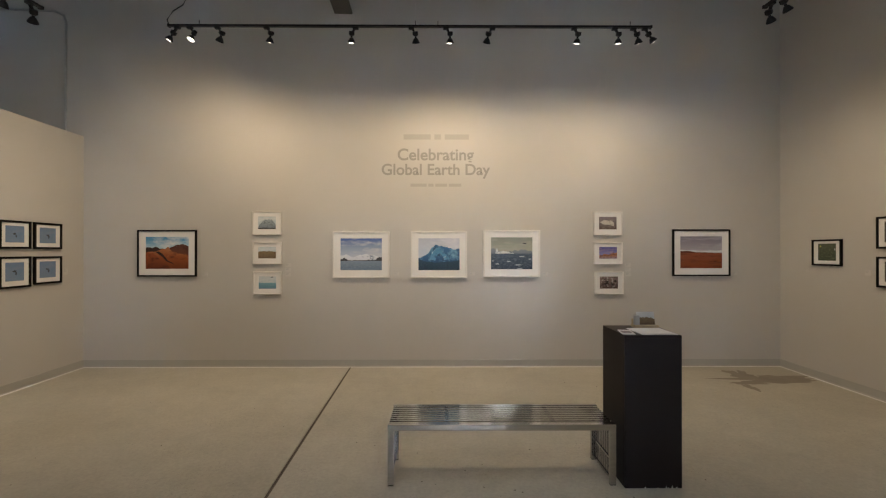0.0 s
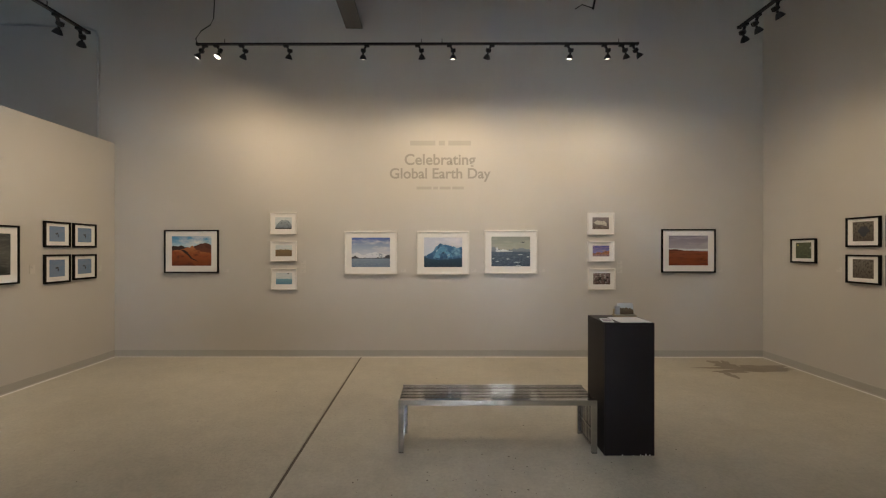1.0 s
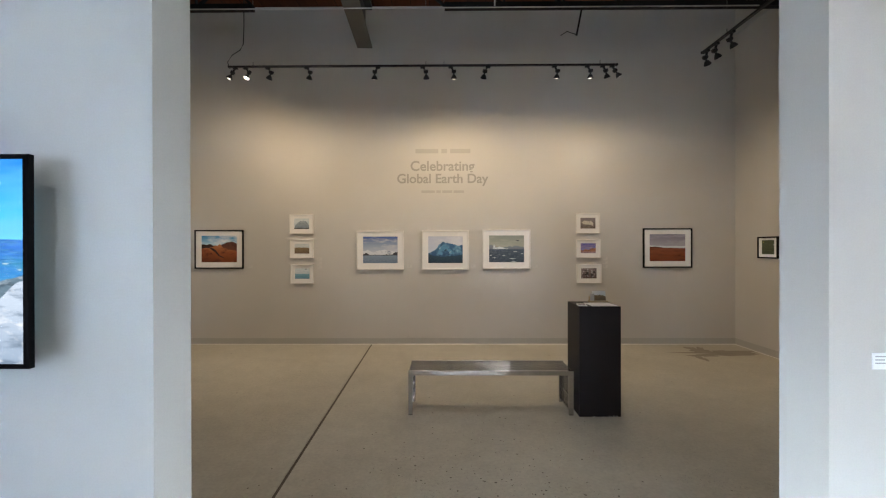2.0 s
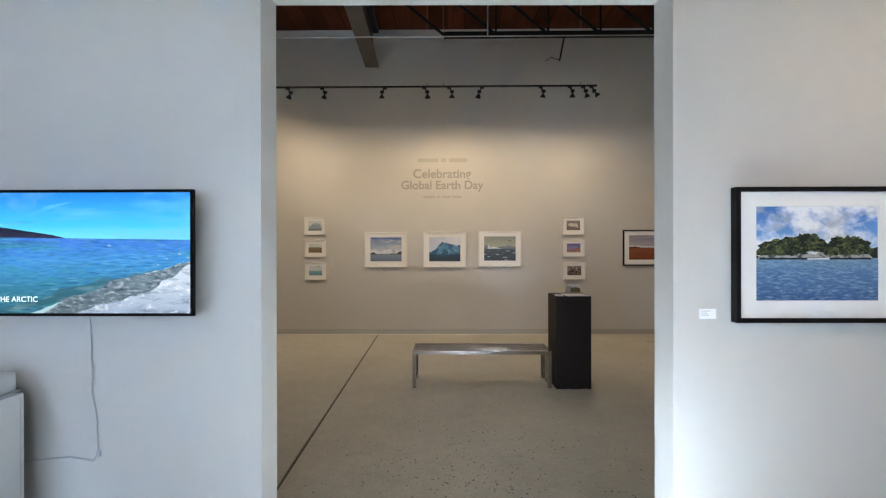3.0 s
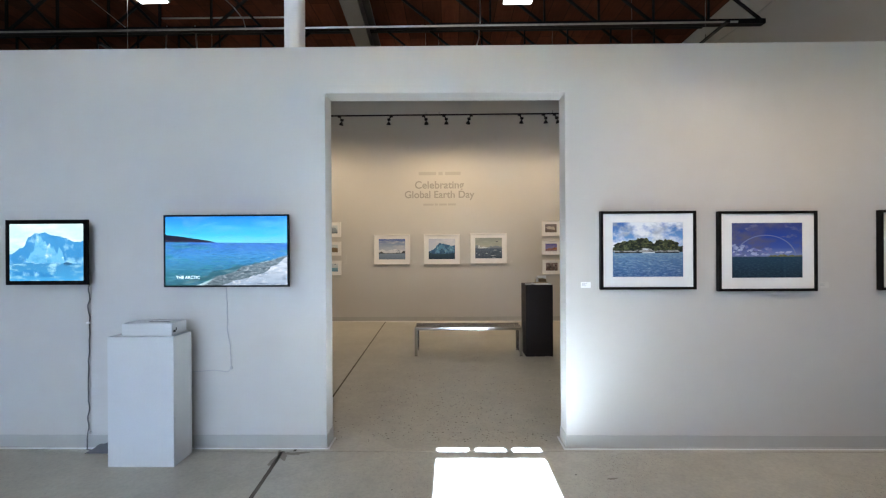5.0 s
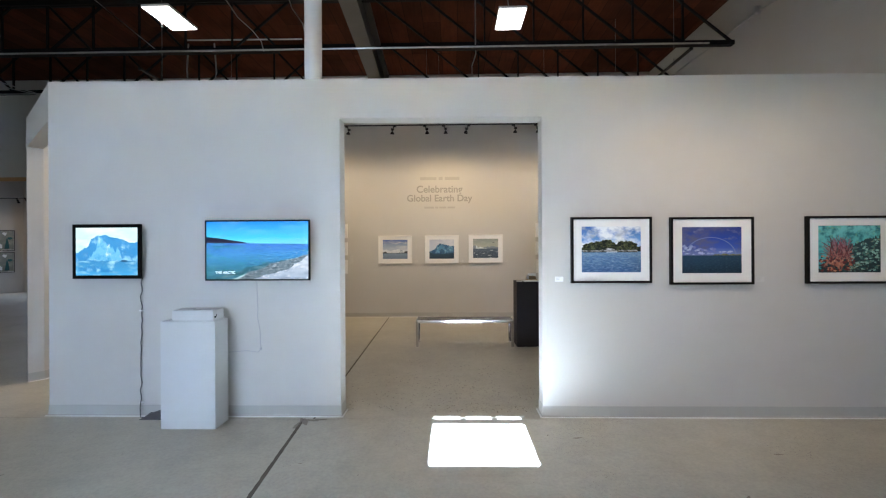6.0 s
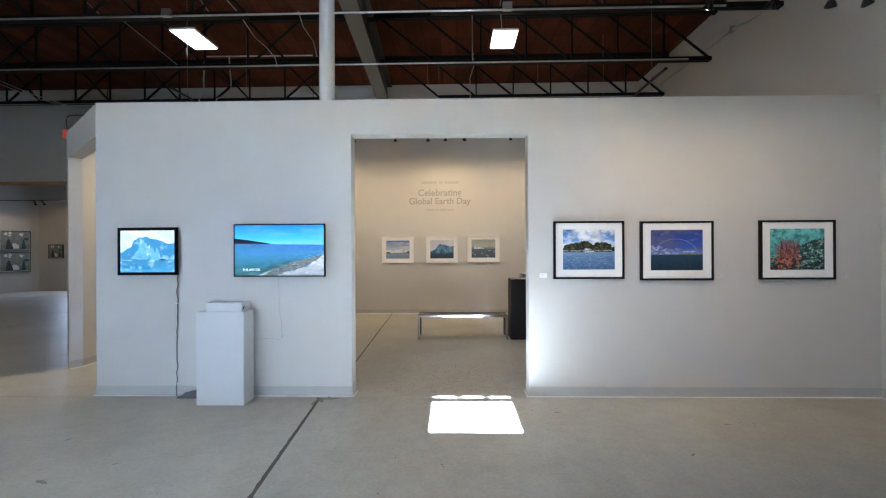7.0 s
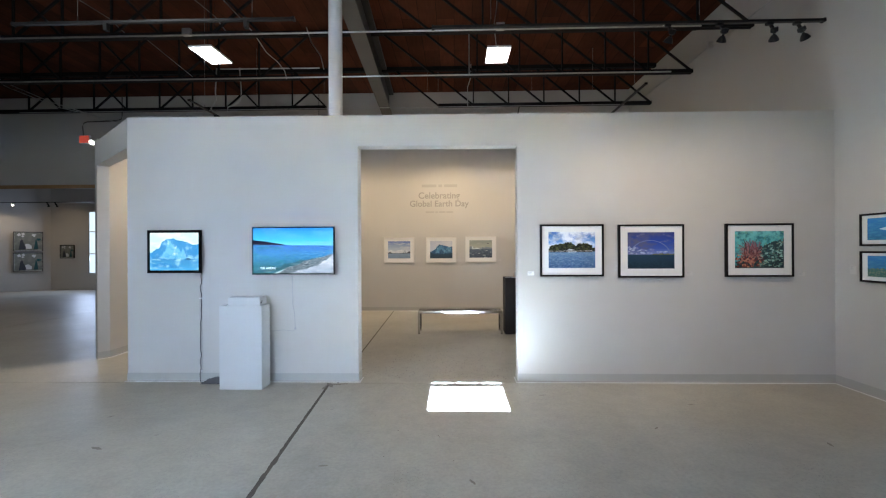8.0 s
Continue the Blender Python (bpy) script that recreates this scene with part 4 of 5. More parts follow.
hang(on_right(4.885, -0.87, -0.335, 1.545, 1.88), 0.72, 0.68, [UNDER_BLUE, FADED_WHITE], ph_pale_streak, BLACK_WOOD, "black-framed photograph of deep blue water", G5, depth=0.03)
hang(on_right(4.885, -0.87, -0.335, 1.172, 1.492), 0.72, 0.68, [UNDER_BLUE, REEF], ph_reef, BLACK_WOOD, "black-framed photograph of a reef in blue water", G5, depth=0.03)
far_m = Matrix.Translation((-16.05, 11.72, 0)) @ pose(0, 0, 0, 0, 0, 46.3)
for z0, z1 in ((1.56, 2.31), (0.76, 1.5)):
    picture(Matrix.Translation((0.02, -0.02, (z0 + z1) / 2)) @ far_m, 0.85, z1 - z0, 0.8, z1 - z0 - 0.05, [FAR_PRINT, FADED_WHITE, SHADE_GREEN, SMUDGE], ph_still_life, PLASTIC, "large grey picture on a far gallery wall", "far gallery pictures")
picture(pose(-14.9, 12.199, 1.53), 0.58, 0.53, 0.54, 0.49, [FAR_PRINT, FADED_WHITE, SHADE_GREEN, SMUDGE], ph_still_life, PLASTIC, "square grey picture on a far gallery wall", "far gallery pictures")


# ---- labels beside the pictures ----
def card(m, w=0.075, h=0.045, lines=3, stock=PAPER):
    t = thing("wall_label", m, "small white card with printed lines", "label", "picture labels")
    part("label_card", boxed(-w / 2, w / 2, -0.003, 0, -h / 2, h / 2, bevel=0.0008), stock, t)
    for k in range(lines):
        z = h / 2 - 0.01 - k * 0.009
        part("printed_line", boxed(-w / 2 + 0.008, -w / 2 + 0.008 + w * (0.55, 0.35, 0.45, 0.5)[k % 4], -0.0036, -0.003, z - 0.0015, z + 0.0015), INK, t)


for x, z in ((1.465, 1.252), (3.262, 1.245), (4.515, 1.235)):
    card(pose(x, -0.001, z), stock=PAPER if x < 2 else CARD_STOCK)
for x, z in ((-2.93, 1.265), (-0.33, 1.265), (0.70, 1.265), (1.70, 1.265), (4.29, 1.268)):
    card(pose(x, BACK - 0.001, z), stock=CARD_STOCK)
for x in (-1.80, 2.83):
    for z in (1.385, 1.32, 1.255):
        card(pose(x, BACK - 0.001, z), stock=CARD_STOCK, h=0.05)
card(pose(4.919, 4.72, 1.34, 0, 0, -90), stock=CARD_STOCK, h=0.06)
card(pose(4.919, 5.52, 1.33, 0, 0, -90), 0.04, 0.025, 1, CARD_STOCK)
card(pose(4.884, -0.23, 1.29, 0, 0, -90), stock=CARD_STOCK, h=0.09, lines=4)
card(pose(-4.522, 4.62, 1.345, 0, 0, 92), stock=CARD_STOCK, h=0.1, lines=4)
card(pose(-4.553, 5.66, 1.31, 0, 0, 92), stock=CARD_STOCK, h=0.08, lines=4)


# ---- wall title ----
def lettering(body, width, x, y, z, thick, mat, parent, bold=0.0, name="word"):
    """A line of raised words, each word a part of its own."""
    c = bpy.data.curves.new(name, "FONT")
    c.body, c.align_x, c.size, c.extrude, c.offset = body, "CENTER", 1.0, 0.0, bold
    tmp = new(name, c)
    bpy.context.view_layer.update()
    me = bpy.data.meshes.new_from_object(tmp.evaluated_get(bpy.context.evaluated_depsgraph_get()))
    bpy.data.objects.remove(tmp)
    xs = [v.co.x for v in me.vertices]
    k = width / (max(xs) - min(xs))
    mid = (max(xs) + min(xs)) / 2
    me.transform(Matrix.Diagonal((k, k, k, 1)) @ Matrix.Translation((-mid, 0, 0)))
    spans = sorted((min(me.vertices[v].co.x for v in p.vertices), max(me.vertices[v].co.x for v in p.vertices)) for p in me.polygons)
    gaps, reach = [], spans[0][1]
    for a, b in spans:
        if a > reach:
            gaps.append((a - reach, (a + reach) / 2))
        reach = max(reach, b)
    cuts = [-99] + sorted(m for _, m in sorted(gaps)[::-1][:body.count(" ")]) + [99]
    for lo, hi in zip(cuts, cuts[1:]):
        bm = bmesh.new()
        bm.from_mesh(me)
        bmesh.ops.delete(bm, geom=[v for v in bm.verts if not lo < v.co.x < hi], context="VERTS")
        part(name, bm, mat, parent).matrix_basis = pose(x, y - thick, z, 90)
    bpy.data.meshes.remove(me)


title = thing("wall_title", pose(0, BACK, 0), "grey vinyl lettering on the off-white wall", "lettering")
lettering("Celebrating", 1.04, 0.205, 0, 2.815, 0.0012, LETTER, title, 0.019)
lettering("Global Earth Day", 1.478, 0.207, 0, 2.615, 0.0012, LETTER, title, 0.019)
x = -0.234
for wdt in (0.37, 0.09, 0.33):
    part("lettering_bar", boxed(x, x + wdt, -0.0012, 0, 3.095, 3.165), LETTER_PALE, title, "pale grey bar")
    x += wdt + 0.05
x = -0.14
for wdt in (0.22, 0.07, 0.16, 0.17):
    part("lettering_bar", boxed(x, x + wdt, -0.0012, 0, 2.452, 2.494), LETTER_PALE, title, "pale grey bar")
    x += wdt + 0.024


# ---- screens ----
SCREEN = 0.014
TV_SKY = shade("screen_sky", [(0.6, (0.2, 0.85, 1.0)), (0.72, (0.06, 0.6, 1.0)), (1.0, (0.015, 0.25, 0.88))], [((0.2, 0.52, 1.0), 0.48, 0.72, 1.8, (1.6, 1, 1.2)), ((0.16, 0.62, 1.0), 0.5, 0.75, 2.6, (0.7, 1, 2.0))], glow=SCREEN)
TV_SEA = shade("screen_sea", [(0.0, (0.025, 0.12, 0.16)), (0.2, (0.03, 0.2, 0.32)), (0.42, (0.05, 0.3, 0.72)), (0.62, (0.05, 0.2, 0.78))], [((0.025, 0.3, 0.22), 0.52, 0.74, 2.9, (1.1, 1, 2.4)), ((0.015, 0.14, 0.3), 0.55, 0.72, 4.0, (0.8, 1, 4))], [((0.16, 0.5, 0.75), 18.0, 0.4), ((0.01, 0.1, 0.22), 22.0, 0.5)], glow=SCREEN)
TV_SHALLOW = shade("screen_shallow", [(0.0, (0.02, 0.1, 0.13)), (0.4, (0.06, 0.2, 0.3))], [((0.16, 0.32, 0.38), 0.5, 0.7, 6.0, (1, 1, 2)), ((0.02, 0.12, 0.18), 0.52, 0.66, 9.0, (1, 1, 2.5))], glow=SCREEN)
TV_HILL = shade("screen_hill", [(0.5, (0.012, 0.02, 0.06)), (0.62, (0.03, 0.03, 0.07)), (0.68, (0.006, 0.007, 0.03))], glow=SCREEN)
TV_SAND = shade("screen_sand", [(0.0, (0.34, 0.44, 0.58)), (0.3, (0.6, 0.7, 0.84))], [((0.15, 0.21, 0.29), 0.49, 0.7, 11.0, (1.0, 1, 2.6)), ((0.8, 0.85, 0.92), 0.56, 0.7, 24.0, (1, 1, 1))], glow=SCREEN)
TV_WET = shade("screen_wet_sand", [(0.0, (0.1, 0.15, 0.18)), (0.5, (0.17, 0.26, 0.34))], [((0.05, 0.08, 0.11), 0.5, 0.66, 20.0, (1, 1, 1.5)), ((0.4, 0.48, 0.56), 0.5, 0.66, 26.0, (1, 1, 1.5))], glow=SCREEN)
TV_FOAM = shade("screen_foam", [(0.0, (0.4, 0.6, 0.68)), (1.0, (0.5, 0.66, 0.8))], glow=SCREEN)
TV_GREEN = shade("screen_green_swell", [(0.0, (0.03, 0.2, 0.16)), (0.6, (0.04, 0.34, 0.4))], [((0.05, 0.4, 0.3), 0.45, 0.65, 7.0, (1, 1, 3))], glow=SCREEN)
TV_DEEP = shade("screen_dark_swell", [(0.0, (0.01, 0.07, 0.1)), (0.6, (0.02, 0.13, 0.45))], glow=SCREEN)
TV_GLINT = shade("screen_pale_swell", [(0.0, (0.12, 0.36, 0.42)), (0.6, (0.12, 0.42, 0.82))], glow=SCREEN)
TV_WISP = shade("screen_cloud", [(0.6, (0.16, 0.74, 1.0)), (1.0, (0.07, 0.42, 0.95))], [((0.04, 0.45, 0.95), 0.42, 0.62, 6.0, (1, 1, 2))], glow=SCREEN)
TV_WHITE = glowing("screen_caption", (0.85, 0.9, 0.92), SCREEN)
TVB_SKY = shade("screen_pale_sky", [(0.5, (0.5, 0.92, 1.0)), (1.0, (0.65, 0.97, 1.0))], [((0.92, 1.0, 1.0), 0.45, 0.65, 2.0, (1, 1, 2))], glow=SCREEN)
TVB_ICE = shade("screen_iceberg", [(0.2, (0.035, 0.27, 0.62)), (0.8, (0.06, 0.33, 0.7))], [((0.3, 0.68, 0.98), 0.52, 0.68, 6.0, (1.5, 1, 0.9)), ((0.03, 0.24, 0.55), 0.54, 0.68, 7.0, (1, 1, 1))], glow=SCREEN)
TVB_PALE = shade("screen_pale_ice", [(0.2, (0.14, 0.5, 0.85)), (0.8, (0.2, 0.6, 0.95))], [((0.7, 0.95, 1.0), 0.52, 0.66, 8.0, (1.7, 1, 0.9)), ((0.07, 0.38, 0.7), 0.5, 0.64, 7.0, (1.4, 1, 1))], glow=SCREEN)
TVB_SEA = shade("screen_ice_sea", [(0.0, (0.06, 0.38, 0.75)), (0.3, (0.05, 0.28, 0.58))], [((0.35, 0.72, 0.9), 0.5, 0.66, 6.0, (1, 1, 2.2))], glow=SCREEN)
TVB_DARK = shade("screen_dark_ice", [(0.0, (0.02, 0.1, 0.22)), (1.0, (0.03, 0.14, 0.3))], glow=SCREEN)


def screen_beach(bm, w, h, y):
    ridge(bm, w, h, y - 0.0003, 2, flat(0.58), course((0, 0.74), (0.12, 0.71), (0.22, 0.68), (0.35, 0.65), (0.42, 0.62)), 0.0, 0.42, rough=0.006, seed=40)
    ridge(bm, w, h, y - 0.0005, 1, flat(0), lambda t: 0.632 - 0.025 * t, cols=20)
    rnd = random.Random(21)
    for i in range(130):
        z = 0.6 * rnd.random() ** 0.8
        x, s = rnd.uniform(0.02, 0.98), 0.25 + 1.2 * (0.62 - z)
        tone = rnd.choice((7, 7, 8, 9) if z < 0.36 and x < 0.6 else (8, 9, 9))
        long, tall = s * rnd.uniform(0.02, 0.075), s * rnd.uniform(0.003, 0.008)
        x = min(max(x, long * 1.4), 1 - long * 1.4)
        blob(bm, w, h, y - 0.00055 - i * 3e-7, tone, x, max(z, 0.02), long, tall, 0.6, i * 1.1, 12)
    for i, (x0, x1, z0, z1) in enumerate(((0.02, 0.3, 0.7, 0.76), (0.2, 0.46, 0.78, 0.93), (0.78, 0.99, 0.8, 0.9))):
        ridge(bm, w, h, y - 0.0002, 10, course((x0, z0), (x1, z1)), course((x0, z0), ((x0 + x1) / 2, (z0 + z1) / 2 + 0.035), (x1, z1)), x0, x1, rough=0.03, seed=90 + i)
    ridge(bm, w, h, y - 0.0006, 6, course((0.08, 0.0), (0.3, 0.06), (0.5, 0.15), (0.62, 0.22), (0.86, 0.35)), course((0.08, 0.01), (0.3, 0.13), (0.5, 0.25), (0.62, 0.3), (0.86, 0.36)), 0.08, 0.86, rough=0.05, seed=47, fine=14)
    ridge(bm, w, h, y - 0.0007, 5, flat(0), course((0.25, 0.0), (0.34, 0.055), (0.42, 0.125), (0.5, 0.158), (0.57, 0.19), (0.62, 0.252), (0.78, 0.32), (0.9, 0.366), (1, 0.424)), 0.25, 1.0, rough=0.02, seed=41, fine=22)
    ridge(bm, w, h, y - 0.0009, 4, flat(0), course((0.31, 0.0), (0.42, 0.115), (0.57, 0.19), (0.62, 0.255), (0.78, 0.323), (0.9, 0.368), (1, 0.425)), 0.31, 1.0, rough=0.025, seed=42)
    ridge(bm, w, h, y - 0.0011, 3, flat(0), course((0.46, 0.0), (0.6, 0.06), (0.78, 0.2), (0.9, 0.29), (1, 0.38)), 0.46, 1.0, rough=0.07, seed=43)
    for i, (cx, cz, rx) in enumerate(((0.62, 0.56, 0.009), (0.89, 0.45, 0.008), (0.95, 0.49, 0.01), (0.85, 0.4, 0.007), (0.99, 0.46, 0.007))):
        blob(bm, w, h, y - 0.0013, 5, cx, cz, rx, 0.004, 0.5, i)


def screen_iceberg(bm, w, h, y):
    crest = course((0, 0.46), (0.12, 0.56), (0.2, 0.6), (0.25, 0.76), (0.36, 0.84), (0.48, 0.85), (0.6, 0.79), (0.78, 0.73), (0.88, 0.68), (1, 0.7))
    ridge(bm, w, h, y - 0.0003, 1, flat(0.2), crest, rough=0.025, seed=44, fine=16)
    ridge(bm, w, h, y - 0.0004, 4, course((0.22, 0.32), (0.8, 0.3)), course((0.22, 0.4), (0.34, 0.6), (0.42, 0.78), (0.5, 0.7), (0.64, 0.54), (0.8, 0.36)), 0.22, 0.8, rough=0.22, seed=46, fine=14)
    ridge(bm, w, h, y - 0.0005, 2, flat(0), flat(0.3), rough=0.008, seed=45)
    blob(bm, w, h, y - 0.0007, 3, 0.78, 0.3, 0.06, 0.025, 0.3, 2)
    ridge(bm, w, h, y - 0.0007, 1, course((0.05, 0.1), (0.6, 0.06)), course((0.05, 0.14), (0.3, 0.2), (0.6, 0.08)), 0.05, 0.6, rough=0.06, seed=48)


def television(m, w, h, rim, depth, tones, draw, label, caption=""):
    t = thing("television", m, label, "television", "wall screens")
    a, b = w / 2, h / 2
    part("casing", loft(bmesh.new(), [(a * 0.8, b * 0.75, -0.012), (a * 0.86, b * 0.82, -0.02), (a, b, -depth + 0.018), (a, b, -depth + 0.002), (a - 0.002, b - 0.002, -depth), (a - rim, b - rim, -depth), (a - rim, b - rim, -depth + 0.003)]), PLASTIC, t)
    part("wall_bracket", boxed(-0.16, 0.16, -0.02, 0.0, -0.12, 0.12), STEEL_DARK, t)
    bm = bmesh.new()
    print_sheet(bm, w - 2 * rim, h - 2 * rim, 0.0)
    draw(bm, w - 2 * rim, h - 2 * rim, 0.0)
    p = part("screen", bm, tones, t, "lit screen")
    p.location = (0, -depth + 0.0028, 0)
    if caption:
        lettering(caption, 0.182, -0.29, -depth + 0.0012, -0.21, 0.0, TV_WHITE, t, 0.004, "caption")
    return t


tv_large = television(pose(-1.259, 0, 1.529), 0.952, 0.545, 0.013, 0.105, [TV_SKY, TV_SEA, TV_HILL, TV_SAND, TV_WET, TV_FOAM, TV_SHALLOW, TV_GREEN, TV_DEEP, TV_GLINT, TV_WISP], screen_beach, "black flat television showing a bright sea shore", "THE ARCTIC")
tv_small = television(pose(-2.665, 0, 1.525), 0.64, 0.50, 0.032, 0.07, [TVB_SKY, TVB_ICE, TVB_SEA, TVB_DARK, TVB_PALE], screen_iceberg, "small black monitor showing a blue iceberg")


def wavy(points, amp, seed, steps=10):
    out = []
    for (a, b) in zip(points, points[1:]):
        a, b = Vector(a), Vector(b)
        for i in range(steps):
            p = a.lerp(b, i / steps)
            out.append(p + Vector((amp * noise.noise(Vector((p.z * 9 + p.x * 9, seed, 0))), -abs(amp * 0.3 * noise.noise(Vector((p.z * 7, seed, 5)))), 0)))
    out.append(Vector(points[-1]))
    return out


cord = part("power_cord", tube(bmesh.new(), wavy([(-2.365, -0.04, 1.28), (-2.375, -0.012, 1.2), (-2.385, -0.012, 0.75), (-2.392, -0.012, 0.4), (-2.38, -0.02, 0.1), (-2.375, -0.05, 0.006), (-2.25, -0.08, 0.006), (-2.1, -0.05, 0.006)], 0.035, 3.0), 0.0045, 6), CABLE_GREY, tv_small, "thin dark grey cord")
cord.matrix_basis = tv_small.matrix_basis.inverted()
for z in (0.97, 0.12):
    part("cord_clip", boxed(-2.40, -2.375, -0.02, -0.002, z, z + 0.012), WHITE, cord)
cord = part("power_cord", tube(bmesh.new(), wavy([(-1.31, -0.03, 1.27), (-1.305, -0.008, 1.2), (-1.298, -0.008, 0.95), (-1.275, -0.008, 0.70), (-1.272, -0.008, 0.62), (-1.30, -0.008, 0.59), (-1.40, -0.008, 0.605), (-1.58, -0.008, 0.59), (-1.75, -0.008, 0.56)], 0.012, 8.0), 0.0032, 6), CABLE_WHITE, tv_large, "thin white cord")
cord.matrix_basis = tv_large.matrix_basis.inverted()
part("cord_joint", boxed(-1.282, -1.262, -0.014, -0.002, 0.61, 0.635, bevel=0.003), CABLE_WHITE, cord)
brick = thing("power_strip", pose(-2.18, -0.045, 0), "dark power strip with a loose flap of cable", "power strip")
part("strip_body", boxed(-0.11, 0.11, -0.03, 0.02, 0, 0.045, bevel=0.008), CABLE_GREY, brick)
part("cable_cover", prism(bmesh.new(), [(-0.17, 0.0), (0.1, 0.0), (0.1, 0.085), (0.0, 0.078), (-0.08, 0.05)], -0.06, -0.032, "y"), CABLE_GREY, brick, "dark sloping cable cover")


# ---- pedestals and the bench ----
def pedestal_boards(parent, a, b, h, mat):
    t, e = 0.018, 0.0016
    part("front_board", boxed(-a, a, -b, -b + t, 0, h - t, bevel=e), mat, parent)
    part("back_board", boxed(-a, a, b - t, b, 0, h - t, bevel=e), mat, parent)
    part("side_board", boxed(-a, -a + t, -b + t, b - t, 0, h - t, bevel=e), mat, parent)
    part("side_board", boxed(a - t, a, -b + t, b - t, 0, h - t, bevel=e), mat, parent)
    part("top_board", boxed(-a, a, -b, b, h - t, h, bevel=e), mat, parent)


ped = thing("display_pedestal", pose(-1.773, -0.196, 0), "white painted square pedestal against the wall", "pedestal")
pedestal_boards(ped, 0.237, 0.111, 0.922, PED_WHITE)
bx = thing("comment_box", pose(-1.755, -0.165, 0.922, 0, 0, 1.5), "white box with a slot, on the white pedestal", "box")
part("box_body", boxed(-0.178, 0.178, -0.105, 0.085, 0.006, 0.088, bevel=0.003), PED_WHITE, bx)
part("box_foot", boxed(-0.182, 0.182, -0.11, 0.1, 0, 0.006), PED_WHITE, bx)
part("slot", boxed(-0.04, 0.11, -0.02, -0.004, 0.0875, 0.0892), PLASTIC, bx, "dark slot")
part("slip", boxed(-0.03, 0.09, -0.002, 0.03, 0.0882, 0.0905), PAPER, bx, "paper slip")
part("latch", boxed(0.1775, 0.181, -0.085, -0.06, 0.02, 0.036, bevel=0.001), PLASTIC, bx, "dark latch")
part("latch", boxed(0.1775, 0.180, -0.055, -0.045, 0.03, 0.05), PLASTIC, bx, "dark latch")

ped = thing("display_pedestal", pose(1.685, 3.079, 0), "tall black painted pedestal with a scuffed foot", "pedestal")
pedestal_boards(ped, 0.191, 0.199, 1.018, BLACK_PAINT)
for x, w, h in ((-0.055, 0.012, 0.012), (0.085, 0.008, 0.014), (0.10, 0.01, 0.006), (0.125, 0.012, 0.018), (0.155, 0.01, 0.012), (0.03, 0.015, 0.005)):
    bm = bmesh.new()
    vs = [bm.verts.new((x + w * q, -0.1992, h * r)) for q, r in ((-0.5, 0.02), (0.5, 0.02), (0.3, 0.7), (0.05, 1.0), (-0.3, 0.6))]
    bm.faces.new(vs)
    part("chip", bm, WHITE_WOOD, ped, "chipped pale paint")
sheet = thing("price_list", pose(1.728, 3.0, 1.018, 0, 0, 2.0), "white printed sheets lying on the black pedestal", "paper")
part("sheet", boxed(-0.112, 0.13, -0.108, 0.145, 0.0005, 0.003), PAPER, sheet)
part("sheet", boxed(-0.108, 0.127, -0.112, 0.14, 0.0032, 0.0045), PAPER, sheet)
book = thing("booklet", pose(1.548, 2.985, 1.018, 0, 0, -10), "small booklet with a picture on its cover", "booklet")
part("cover", boxed(-0.042, 0.042, -0.08, 0.075, 0.0005, 0.006), PAPER, book)
part("cover_picture", boxed(-0.034, 0.03, -0.05, 0.03, 0.006, 0.0066), MUD, book)
holder = thing("card_holder", pose(1.775, 3.2, 1.018, 0, 0, 3), "wooden stand holding small picture cards", "card holder")
part("stand", boxed(-0.09, 0.09, -0.035, 0.035, 0, 0.018, bevel=0.002), CARDBOARD, holder)
part("backrest", boxed(-0.085, 0.085, 0.022, 0.03, 0.018, 0.06), CARDBOARD, holder)
bm = bmesh.new()
print_sheet(bm, 0.135, 0.095, 0)
ridge(bm, 0.135, 0.095, -0.0003, 1, flat(0), hump(0.4, 0.8, 0.4, 0.58), rough=0.08, seed=50)
c = part("picture_card", bm, [FADED_WHITE, TUNDRA], holder)
c.matrix_basis = pose(0.012, 0.01, 0.064, -12)
part("card_stack", boxed(-0.075, -0.04, -0.005, 0.02, 0.018, 0.085), CABLE_WHITE, holder)

BX0, BX1, BY0, BY1, BH = -0.089, 1.451, 2.917, 3.318, 0.411
bench = thing("slatted_bench", pose((BX0 + BX1) / 2, (BY0 + BY1) / 2, 0), "polished stainless steel bench with slatted seat and ends", "bench")
hl, hd = (BX1 - BX0) / 2, (BY1 - BY0) / 2


def hoop(y0, y1, thick, top, inset):
    """One bent band: across the seat and down both ends."""
    o = [(-hl + inset, 0.006), (-hl + inset, top), (hl - inset, top), (hl - inset, 0.006), (hl - inset - thick, 0.006), (hl - inset - thick, top - thick), (-hl + inset + thick, top - thick), (-hl + inset + thick, 0.006)]
    bm = bmesh.new()
    prism(bm, o, y0, y1, "y")
    bmesh.ops.bevel(bm, geom=list(bm.edges), offset=0.0002, segments=1, affect="EDGES")
    return bm


part("frame_hoop", hoop(-hd, -hd + 0.03, 0.04, BH, 0), STEEL, bench)
part("frame_hoop", hoop(hd - 0.03, hd, 0.04, BH, 0), STEEL, bench)
n_slats = 9
gap = (2 * hd - 0.06) / n_slats
for k in range(n_slats):
    yc = -hd + 0.03 + gap * (k + 0.5)
    part("slat", hoop(yc - 0.0085, yc + 0.0085, 0.012, BH - 0.002, 0.004), STEEL, bench)
